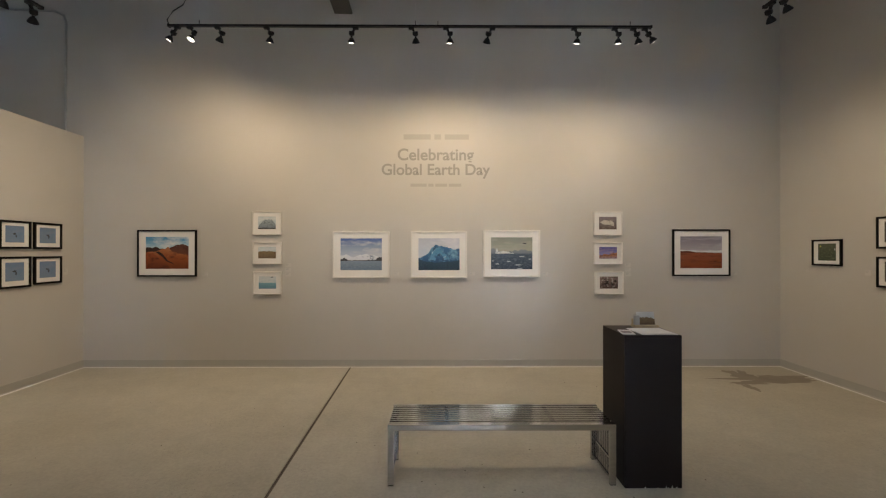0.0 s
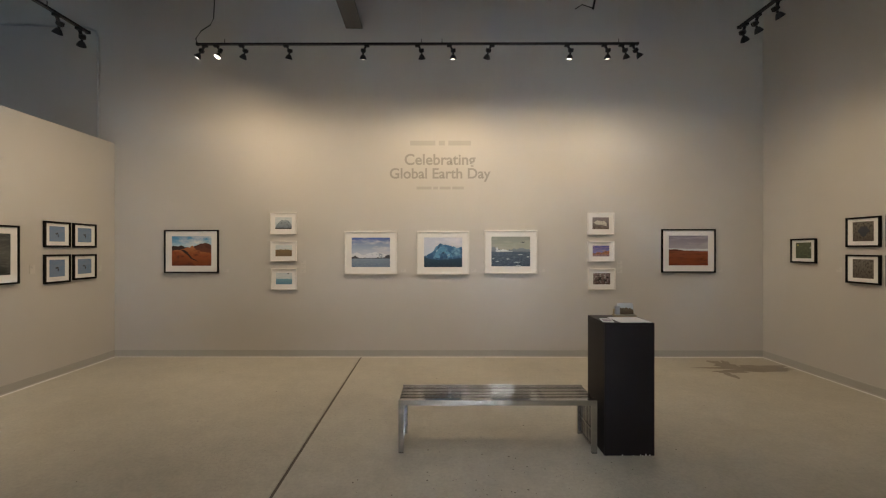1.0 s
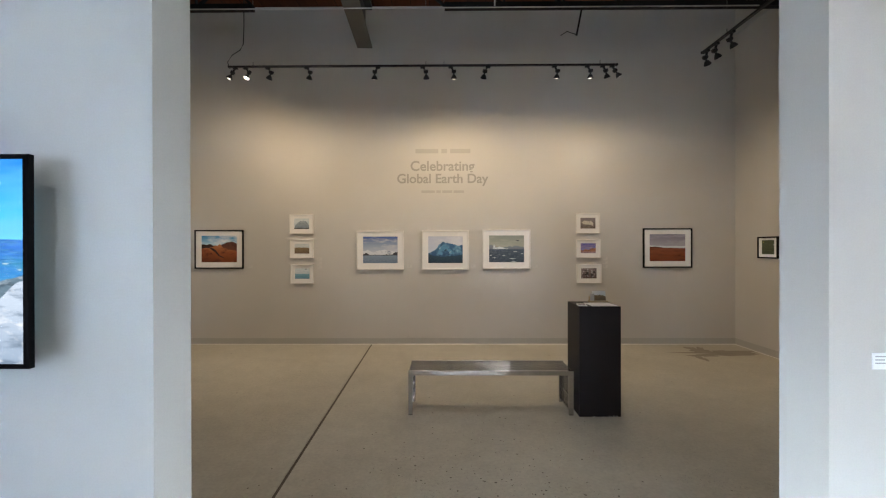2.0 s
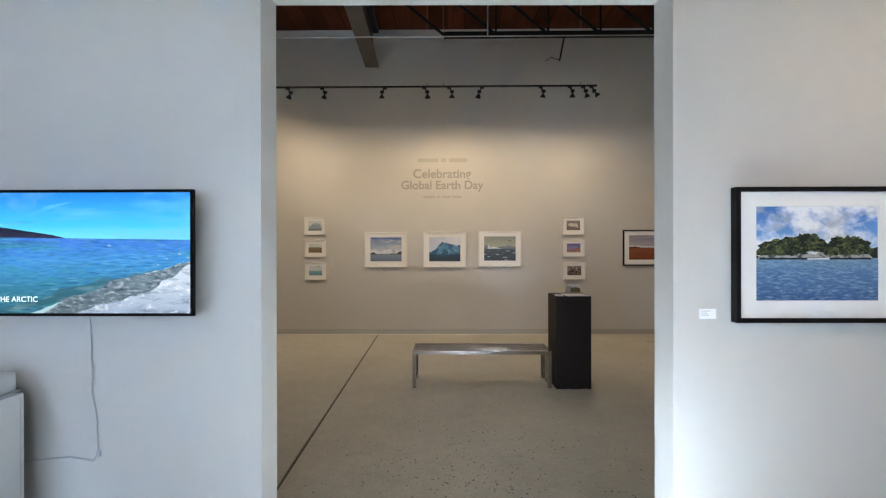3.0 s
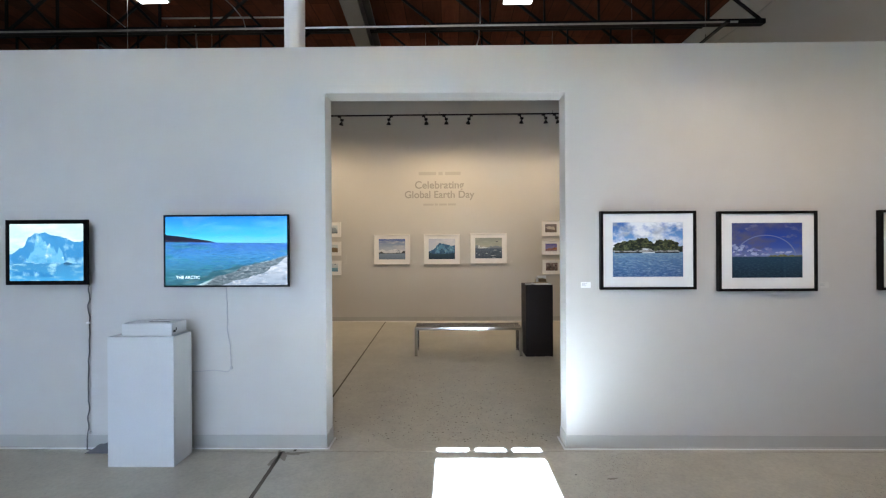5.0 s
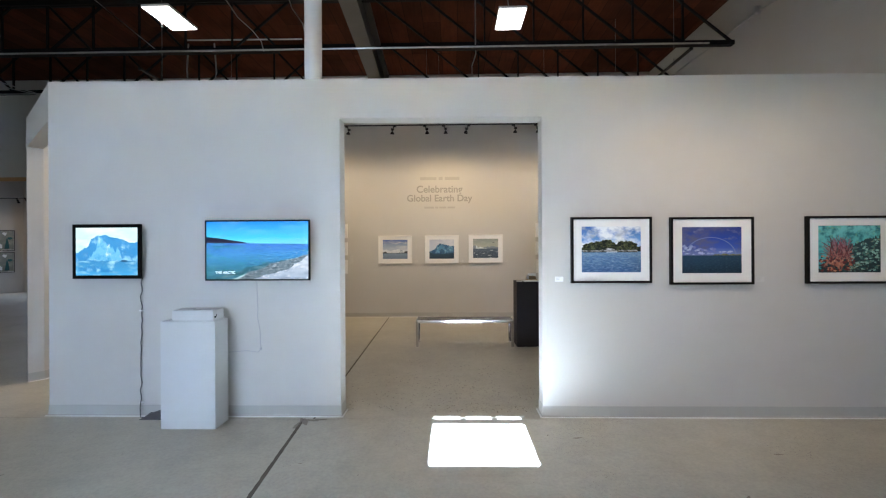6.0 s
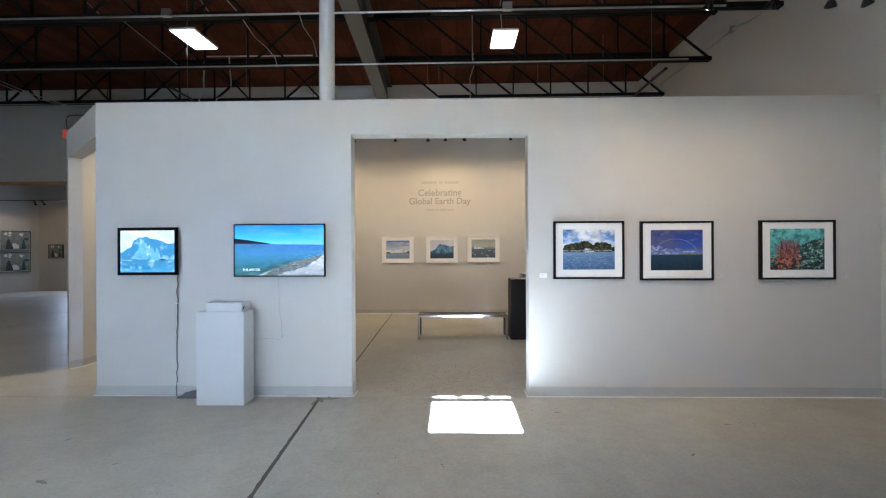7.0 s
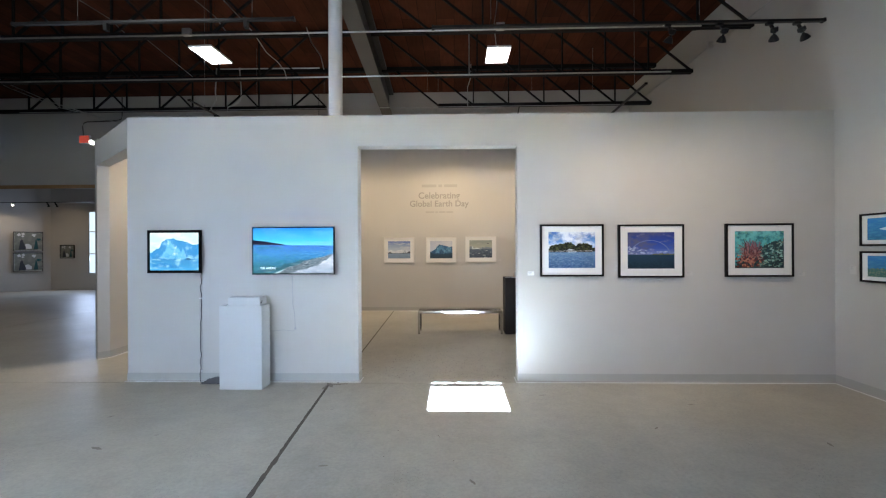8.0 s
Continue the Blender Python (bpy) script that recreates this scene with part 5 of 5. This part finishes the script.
for s in (-1, 1):
    for z in (0.02, 0.15):
        part("stretcher", boxed(s * (hl - 0.016) - 0.006, s * (hl - 0.016) + 0.006, -hd + 0.03, hd - 0.03, z, z + 0.012), STEEL, bench)
    for y in (-hd + 0.015, hd - 0.015):
        part("foot", boxed(s * (hl - 0.02) - 0.019, s * (hl - 0.02) + 0.019, y - 0.014, y + 0.014, 0, 0.006), PLASTIC, bench, "black rubber foot")
for x in (-0.37, 0.37):
    part("cross_bar", boxed(x - 0.012, x + 0.012, -hd + 0.03, hd - 0.03, BH - 0.03, BH - 0.014), STEEL, bench)


# ---- track lights ----
def can_mesh():
    return lathe(bmesh.new(), [(0.016, 0.03), (0.027, 0.026), (0.029, -0.018), (0.013, -0.026), (0.013, -0.042), (0.024, -0.05), (0.034, -0.066), (0.047, -0.092), (0.049, -0.104), (0.045, -0.104), (0.032, -0.09)], 18)


def head(parent, x, z, aim, lit=1.0, tone=WARM, angle=118.0, power=1.0, k=0.86, side=1):
    """A lamp head under the rail at x, in the parent's own frame; aim is a point in the world."""
    xa = x - side * 0.05 * k
    h = part("lamp_head", boxed(xa - 0.035 * k, xa + 0.035 * k, -0.016, 0.016, z - 0.028 * k, z, bevel=0.003), TRACK_BLACK, parent)
    bm = bar(bmesh.new(), (xa + side * 0.012 * k, 0, z - 0.022 * k), (x - side * 0.006 * k, 0, z - 0.072 * k), 0.024 * k, 0.022 * k)
    part("yoke", bm, TRACK_BLACK, h)
    at = parent.matrix_world @ Vector((x, 0, z - 0.082 * k))
    d = (Vector(aim) - at).normalized()
    world_m = look(at, Vector(aim))
    local = parent.matrix_world.inverted() @ world_m
    part("pivot", boxed(-0.033, 0.033, -0.022, 0.022, -0.014, 0.03, bevel=0.004), TRACK_BLACK, h).matrix_basis = local @ Matrix.Scale(k, 4)
    can = part("lamp_can", can_mesh(), TRACK_BLACK, h)
    can.matrix_basis = local @ Matrix.Scale(k, 4)
    bm = bmesh.new()
    lathe(bm, [(0.012, -0.013), (0.03, -0.009), (0.039, -0.003), (0.041, 0.002)], 16)
    lens = part("lens", bm, LENS if lit else LENS_DIM, h, "glowing lens" if lit else "lens")
    lens.matrix_basis = local @ Matrix.Translation((0, 0, -0.094 * k)) @ Matrix.Scale(k, 4)
    if lit:
        lamp("spot", "SPOT", SPOT_POWER * power, tone, Matrix.Translation(d * 0.13 * k) @ world_m, angle=angle, blend=1.0)


def track(m, x0, x1, z, label, hangers):
    t = thing("track_light", m, label, "track light", "track lights")
    bpy.context.view_layer.update()
    part("rail", boxed(x0, x1, -0.017, 0.017, z - 0.01, z + 0.012, bevel=0.002), TRACK_BLACK, t)
    for x in hangers:
        part("hanger", tube(bmesh.new(), [(x, 0, z + 0.01), (x, 0, DECK_Z - 0.02)], 0.0012, 5), CONDUIT, t)
        part("hanger_stub", tube(bmesh.new(), [(x, 0, z + 0.01), (x, 0, z + 0.06)], 0.004, 6), TRACK_BLACK, t)
    for x in (x0, x1):
        part("end_cap", boxed(x - 0.01, x + 0.01, -0.02, 0.02, z - 0.014, z + 0.014), TRACK_BLACK, t)
    return t


W = BACK - 0.02
main = track(pose(0, 4.66, 0), -2.62, 2.52, 3.975, "long black track with spot lamps before the gallery wall", (-2.3, 0.0, 0.24, 2.3))
WIDE, NARROW = 152.0, 104.0
AIMS = [(-2.575, (-4.5, 4.7, 1.0), 0.6, -1, NARROW), (-2.355, (-3.4, 3.4, 0.0), 0.3, 1, NARROW), (-2.06, (-3.8, W, 0.8), 1.8, 1, WIDE), (-1.54, (-2.5, W, 0.5), 1.15, 1, WIDE), (-0.68, (-1.0, W, 0.5), 1.0, -1, WIDE), (0.0, (0.1, W, 2.0), 0.75, 1, NARROW),
        (0.37, (0.4, W, 0.5), 0.95, 1, WIDE), (0.78, (0.45, W, 2.3), 0.95, -1, NARROW), (1.74, (1.5, W, 0.4), 1.05, 1, WIDE), (2.175, (2.4, W, 0.4), 0.95, 1, WIDE), (2.375, (3.6, W, 0.5), 1.2, 1, 130.0), (2.5, (4.9, 5.1, 1.0), 0.35, 1, NARROW)]
for x, aim, p, way, cone in AIMS:
    head(main, x, 3.965, aim, power=p, side=way, angle=cone)
feed = thing("feed_cable", pose(0, 0, 0), "black feed cable dropping to the lighting track", "cable")
part("cable", tube(bmesh.new(), [(-2.62, 4.66, 3.98), (-2.64, 4.66, 4.04), (-2.58, 4.66, 4.13), (-2.47, 4.66, 4.2), (-2.43, 4.66, 4.28), (-2.42, 4.66, 4.5), (-2.42, 4.66, DECK_Z - 0.01)], 0.006, 6), TRACK_BLACK, feed)

side = track(pose(3.3, 0, 0, 0, 0, 90), 1.2, 4.05, 3.86, "black lighting track before the side wall", (1.6, 3.6))
for x, aim, p in ((4.0, (4.9, 5.2, 1.6), 0.5), (3.82, (4.9, 4.4, 1.6), 0.6), (3.55, (4.9, 3.9, 1.6), 0.6), (2.6, (4.9, 2.6, 1.6), 0.6)):
    head(side, x, 3.85, aim, power=p, angle=92.0)
side = track(pose(-3.25, 0, 0, 0, 0, 90), 1.2, 3.85, 3.72, "black lighting track before the partition", (1.6, 3.4))
for x, aim, p in ((3.78, (-4.5, 5.0, 1.5), 0.5), (3.53, (-4.45, 4.1, 1.5), 0.5), (1.95, (-4.43, 1.75, 1.2), 3.0)):
    head(side, x, 3.71, aim, power=p, angle=92.0)
front = track(pose(0, -1.45, 0), 0.42, 3.59, 3.375, "black lighting track with spot lamps over the hall", (0.9, 2.6))
for x, aim, p in ((2.38, (1.93, 0, 1.3), 0.95), (2.80, (2.82, 0, 1.3), 0.9), (3.20, (4.03, 0, 1.3), 0.8), (3.42, (4.88, -0.7, 1.3), 0.4)):
    head(front, x, 3.365, aim, power=p, angle=94.0, k=0.78)
front = track(pose(0, -1.45, 0), -3.155, -0.748, 3.47, "black lighting track over the hall", (-2.6, -1.1))
for x in (-2.35, -1.15):
    part("rail_clamp", boxed(x - 0.015, x + 0.015, -0.02, 0.02, 3.40, 3.47), TRACK_BLACK, front)


# ---- roof steel, conduits, lamps over the hall ----
def truss(y, low=4.68):
    t = thing("roof_truss", pose(0, y, 0), "black open-web steel roof truss", "truss", "roof trusses")
    top = DECK_Z - 0.03
    for x0, x1, lx0, lx1, lean in ((-0.98, 4.89, 0.25, 4.79, 1), (-15.0, -1.08, -14.0, -2.2, -1)):
        for s in (-1, 1):
            part("top_chord", boxed(x0, x1, s * 0.03 - 0.02, s * 0.03 + 0.02, top - 0.05, top + 0.03), STEEL_DARK, t)
            part("bottom_chord", boxed(lx0, lx1, s * 0.028 - 0.02, s * 0.028 + 0.02, low - 0.03, low + 0.035), STEEL_DARK, t)
        n = round((lx1 - lx0) / 0.76)
        step = (lx1 - lx0) / n
        for k in range(n + 1):
            x = lx0 + k * step
            if 0 < k < n:
                part("vertical_web", bar(bmesh.new(), (x, 0, low), (x, 0, top), 0.026, 0.03), STEEL_DARK, t)
            xt = x - lean * step * (1.25 if lean > 0 or k % 2 else -1.0)
            if lean > 0 and xt < x0:
                xt = x0 + 0.02
            if lean < 0 and xt > x1:
                xt = x1 - 0.02
            part("diagonal_web", bar(bmesh.new(), (xt, 0, top - 0.02), (x, 0, low + 0.01), 0.03, 0.032), STEEL_DARK, t)
    return t


truss(1.22, 4.665)
truss(2.81, 4.65)
truss(4.45, 4.64)

beam = thing("roof_beam", pose(-1.05, BACK, 0, 0, 0, 2.5), "grey steel roof beam running to the gallery wall", "beam")
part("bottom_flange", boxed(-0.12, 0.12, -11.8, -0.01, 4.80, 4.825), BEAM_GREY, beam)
# web and top flange carry their shade as a darker colour
part("web", boxed(-0.012, 0.012, -11.8, -0.01, 4.825, 5.42), BEAM_SHADED, beam, "grey web, its shade painted in dark")
part("top_flange", boxed(-0.12, 0.12, -11.8, -0.01, 5.42, DECK_Z), BEAM_SHADED, beam)
column = thing("column", pose(-0.86, 0.27, 0), "round white steel column behind the partition", "column")
part("shaft", tube(bmesh.new(), [(0, 0, 0.012), (0, 0, 4.785)], 0.083, 28), WHITE, column)
part("base_plate", boxed(-0.11, 0.11, -0.11, 0.11, 0, 0.012), BEAM_GREY, column)
part("cap_plate", boxed(-0.12, 0.12, -0.12, 0.12, 4.785, 4.80), BEAM_GREY, column)


def conduit(points, radius=0.012, label="thin galvanised conduit under the roof", boxes=()):
    t = thing("conduit", pose(0, 0, 0), label, "conduit", "conduits")
    part("pipe", tube(bmesh.new(), points, radius, 8), CONDUIT, t)
    for p in boxes:
        part("junction_box", boxed(p[0] - 0.06, p[0] + 0.06, p[1] - 0.03, p[1] + 0.03, p[2] - 0.05, p[2] + 0.05, bevel=0.004), CONDUIT, t)
    return t


conduit([(-9.0, 1.16, 4.645), (4.05, 1.16, 4.645)], 0.013, boxes=((-3.25, 1.15, 4.68), (1.25, 1.15, 4.68)))
conduit([(-9.0, 2.75, 4.635), (4.4, 2.75, 4.635)], 0.014)
conduit([(-9.0, 4.395, 4.6), (4.2, 4.395, 4.6)], 0.008)
conduit([(0.86, 2.7, 4.64), (0.86, 2.7, DECK_Z - 0.01)], 0.009)
conduit([(0.88, 4.36, 4.6), (0.88, 4.36, 5.0), (0.95, 4.3, 5.2), (0.95, 4.3, DECK_Z - 0.01)], 0.009)
conduit([(4.9, -0.6, 4.8), (4.9, 0.12, 4.83), (4.9, 1.29, 4.9), (4.9, 1.9, 4.86), (4.9, 2.41, 4.94), (4.9, 3.34, 4.93), (4.9, 4.3, 4.98), (4.9, 5.9, 4.97)], 0.013, boxes=((4.9, 2.41, 4.94),))
conduit([(-2.82, 1.16, DECK_Z - 0.005), (-2.72, 1.15, 5.14), (-2.47, 1.15, 4.87), (-2.31, 1.2, 4.69), (-2.5, 2.1, 4.8), (-2.52, 2.6, 4.86), (-2.43, 2.7, 4.74), (-2.40, 2.72, 4.6)], 0.006, "loose pale cable hung between the trusses")
conduit([(-3.5, 1.3, DECK_Z - 0.005), (-3.22, 1.3, 5.23), (-2.92, 1.3, 4.98), (-2.75, 1.28, 4.75)], 0.005, "loose pale cable hung between the trusses")
conduit([(-5.3, 1.3, DECK_Z - 0.005), (-4.97, 1.3, 5.27), (-4.51, 1.3, 4.98), (-4.2, 1.25, 4.7)], 0.005, "loose pale cable hung between the trusses")
conduit([(-3.67, 2.85, 4.85), (-1.85, 2.85, 4.84)], 0.012)
conduit([(1.27, 1.8, DECK_Z - 0.005), (1.26, 1.8, 5.3), (1.22, 1.8, 5.03), (1.26, 1.85, 4.7)], 0.006, "cable feeding a hall light")
conduit([(-4.79, BACK - 0.03, 3.12), (-4.79, BACK - 0.03, 4.66), (-4.82, BACK - 0.03, 4.76), (-4.95, BACK - 0.03, 4.82), (-6.2, BACK - 0.03, 4.86)], 0.016, "galvanised conduit rising on the gallery wall")
conduit([(-2.0, 2.6, DECK_Z - 0.02), (-1.92, 2.6, 5.2), (-1.75, 2.6, 4.95), (-1.7, 2.62, 4.72)], 0.008)
conduit([(-5.1, 2.75, DECK_Z - 0.005), (-4.13, 2.75, 4.68)], 0.005)
conduit([(-4.53, 4.3, DECK_Z - 0.005), (-4.56, 4.3, 5.0), (-4.55, 4.3, 4.78), (-4.6, 4.3, 4.7), (-4.66, 4.3, 4.6), (-4.6, 4.3, 4.52)], 0.014)
conduit([(-4.03, 4.3, DECK_Z - 0.005), (-3.99, 4.3, 4.93), (-4.02, 4.3, 4.77), (-4.11, 4.3, 4.69), (-4.29, 4.3, 4.63), (-4.3, 4.3, 4.5)], 0.014)
conduit([(-9.7, 4.4, DECK_Z - 0.005), (-9.18, 4.4, 5.21), (-8.27, 4.4, 4.82), (-6.63, 4.4, 4.30), (-5.6, 4.42, 3.9)], 0.009)
conduit([(-9.9, 4.38, DECK_Z - 0.005), (-9.2, 4.38, 5.14), (-8.1, 4.38, 4.7), (-6.6, 4.38, 4.36), (-5.7, 4.4, 4.0)], 0.007)
bracket = thing("wall_bracket", pose(2.0, 4.42, 0), "small dark bracket hanging from a conduit", "bracket")
part("arm", bar(bmesh.new(), (0, 0, 4.655), (-0.08, 0, 4.25), 0.02, 0.02), STEEL_DARK, bracket)
part("hook", tube(bmesh.new(), [(-0.08, 0, 4.26), (-0.2, 0, 4.3), (-0.28, 0, 4.25)], 0.005, 6), STEEL_DARK, bracket)


def panel(x0, x1, y0, y1, turn, power=1.0, tone=LED):
    cx, cy, z = (x0 + x1) / 2, (y0 + y1) / 2, 4.58
    t = thing("ceiling_light", pose(cx, cy, z, 0, 0, turn), "flat white LED panel hanging from the roof", "ceiling light", "hall lights")
    w, d = (x1 - x0) / 2, (y1 - y0) / 2
    part("housing", boxed(-w, w, -d, d, 0.004, 0.035, bevel=0.004), WHITE, t)
    part("rim", loft(bmesh.new(), [(w, d, 0.0), (w, d, 0.006), (w - 0.012, d - 0.012, 0.006), (w - 0.012, d - 0.012, 0.0), (w, d, 0.0)]), WHITE, t).matrix_basis = pose(0, 0, 0.006, 90)
    part("diffuser", boxed(-w + 0.012, w - 0.012, -d + 0.012, d - 0.012, -0.002, 0.003), PANEL_GLOW, t, "glowing diffuser")
    part("driver_box", boxed(-0.07, 0.07, -0.12, 0.12, 0.036, 0.1, bevel=0.004), WHITE, t)
    for s in (-1, 1):
        part("hanger", tube(bmesh.new(), [(0, s * 0.1, 0.1), (0, s * 0.1, DECK_Z - z - 0.01)], 0.004, 6), STEEL_DARK, t)
    lamp("panel_lamp", "AREA", PANEL_POWER * power, tone, look((cx, cy, z - 0.01), (cx, cy + 0.001, 0)), w=2 * w - 0.03, h=2 * d - 0.03)


panel(-3.38, -3.02, 1.40, 2.0, -2.0)
panel(1.10, 1.46, 1.585, 2.14, 0.0, 1.4)
panel(-3.2, -2.84, -3.7, -3.1, 0.0, 6.0, COOL)
# unseen panel added on the row's spacing, to brighten the left hall
panel(-8.0, -7.64, 1.4, 2.0, 0.0, 1.1)

sign = thing("exit_sign", pose(-8.83, BACK - 0.036, 4.39) @ Matrix.Scale(1.34, 4), "red emergency sign with a lit lamp head on the wall", "exit sign")
part("sign_body", boxed(-0.1, 0.1, -0.025, 0.025, -0.075, 0.075, bevel=0.006), WHITE, sign)
part("sign_face", boxed(-0.094, 0.094, -0.028, -0.025, -0.07, 0.07), SIGN_RED, sign, "glowing red face")
bm = lathe(bmesh.new(), [(0.03, 0.05), (0.05, 0.0), (0.045, -0.01)], 14)
hd_part = part("lamp_shell", bm, WHITE, sign)
hd_part.matrix_basis = pose(0.16, -0.03, -0.06, -60)
bm = bmesh.new()
bmesh.ops.create_circle(bm, cap_ends=True, segments=14, radius=0.045)
part("bulb", bm, BULB, sign, "lit bulb").matrix_basis = pose(0.16, -0.045, -0.068, -60)
part("lamp_arm", bar(bmesh.new(), (0.09, 0, -0.05), (0.16, -0.02, -0.05), 0.015, 0.015), WHITE, sign)
part("stem", tube(bmesh.new(), [(-0.03, 0, 0.07), (-0.05, 0, 0.25), (-0.03, 0, 0.31), (0.03, 0, 0.335), (0.63, 0, 0.35), (0.7, 0, 0.38), (0.72, 0, 0.45), (0.72, 0, 0.8)], 0.01, 8), BEAM_GREY, sign)

rail = track(pose(0, 10.6, 0), -18.0, -12.0, 3.33, "black lighting track in the far gallery", (-17.0, -13.0))
for x, aim in ((-15.5, (-11.0, 4.0, 1.6)), (-16.1, (-16.3, 11.5, 1.4)), (-14.2, (-14.9, 12.2, 1.6)), (-13.9, (-14.2, 12.2, 1.6))):
    head(rail, x, 3.32, aim, power=0.5, lit=1.0 if x != -13.9 else 0.0)

# a dark stain and smaller scars on the slab
for k, (cx, cy, rx, ry) in enumerate([(4.35, 5.35, 0.5, 0.16), (4.1, 5.55, 0.14, 0.22), (3.95, 5.2, 0.22, 0.05), (3.86, 5.05, 0.05, 0.14)]):
    bm = bmesh.new()
    vs = []
    for i in range(40):
        a = 2 * math.pi * i / 40
        r = 1 + 0.75 * noise.fractal(Vector((math.cos(a) * 2.2 + k * 5, math.sin(a) * 2.2, 1.0)), 1.0, 2.0, 4)
        vs.append(bm.verts.new((cx + rx * r * math.cos(a), cy + ry * r * math.sin(a), 0.0006 + 0.0001 * k)))
    bm.faces.new(vs)
    part("stain", bm, STAIN, floor)


# small dark pits, thick in the doorway and thin over the hall
rnd = random.Random(11)
bm = bmesh.new()
for i in range(2900):
    if i < 2300:
        x, y, big = rnd.gauss(0.55, 0.55), 0.1 + abs(rnd.gauss(0, 1.1)), 1.0
    else:
        x, y, big = rnd.uniform(-3.5, 4.5), rnd.uniform(-4.2, 5.5), 0.9
    if (y < 0.16 and not DOOR_L < x < DOOR_R) or abs(y + 0.058) < 0.03:
        continue
    r = big * (0.0016 + 0.0068 * rnd.random() ** 3.5)
    bm.faces.new([bm.verts.new((x + r * rnd.uniform(0.6, 1.3) * math.cos(a), y + r * rnd.uniform(0.6, 1.3) * math.sin(a), 0.0007)) for a in (0, 1.05, 2.1, 3.14, 4.2, 5.25)])
tagged(part("pits", bm, PIT, floor), kind="stuff")

# the hall's control joint is broken out along its edges
bm = bmesh.new()
rows = []
for i in range(240):
    k = i / 239
    x, y = -0.857 + k * 0.42, -0.07 - k * 6.0
    wide = 0.012 + 0.012 * k
    a = wide * (1 + 0.7 * noise.fractal(Vector((y * 9, 1.0, 0.0)), 1.0, 2.0, 4))
    b = wide * (1 + 0.7 * noise.fractal(Vector((y * 9, 7.0, 0.0)), 1.0, 2.0, 4))
    rows.append((bm.verts.new((x - a, y, 0.0008)), bm.verts.new((x + b, y, 0.0008))))
for p, q in zip(rows, rows[1:]):
    bm.faces.new((p[0], p[1], q[1], q[0]))
part("broken_joint", bm, JOINT, floor, "dark broken-out joint")
# scuffs
for k, (x, y, r, a) in enumerate([(-2.2, -1.75, 0.06, -20), (-1.9, -1.5, 0.02, 30), (-2.6, -1.1, 0.03, 60), (1.5, -0.45, 0.04, 10), (2.9, -0.72, 0.035, -5), (2.3, -1.3, 0.03, 40), (-0.35, -2.0, 0.035, 10), (0.7, -2.2, 0.04, -60), (1.9, -2.4, 0.05, 20), (-0.6, -0.9, 0.015, 0), (3.5, -1.6, 0.04, 80), (-0.83, -0.13, 0.1, -60), (-0.78, -0.1, 0.07, -10), (-0.86, -0.2, 0.09, -95), (-0.7, -0.085, 0.06, 5)]):
    bm = bmesh.new()
    d = Vector((math.cos(radians(a)), math.sin(radians(a))))
    vs = []
    for i in range(18):
        t = 2 * math.pi * i / 18
        e = 1 + 0.5 * noise.noise(Vector((math.cos(t) * 2 + k * 3, math.sin(t) * 2, 0)))
        u, v = r * e * math.cos(t), 0.28 * r * e * math.sin(t)
        vs.append(bm.verts.new((x + u * d.x - v * d.y, y + u * d.y + v * d.x, 0.0008)))
    bm.faces.new(vs)
    part("scuff", bm, STAIN, floor)
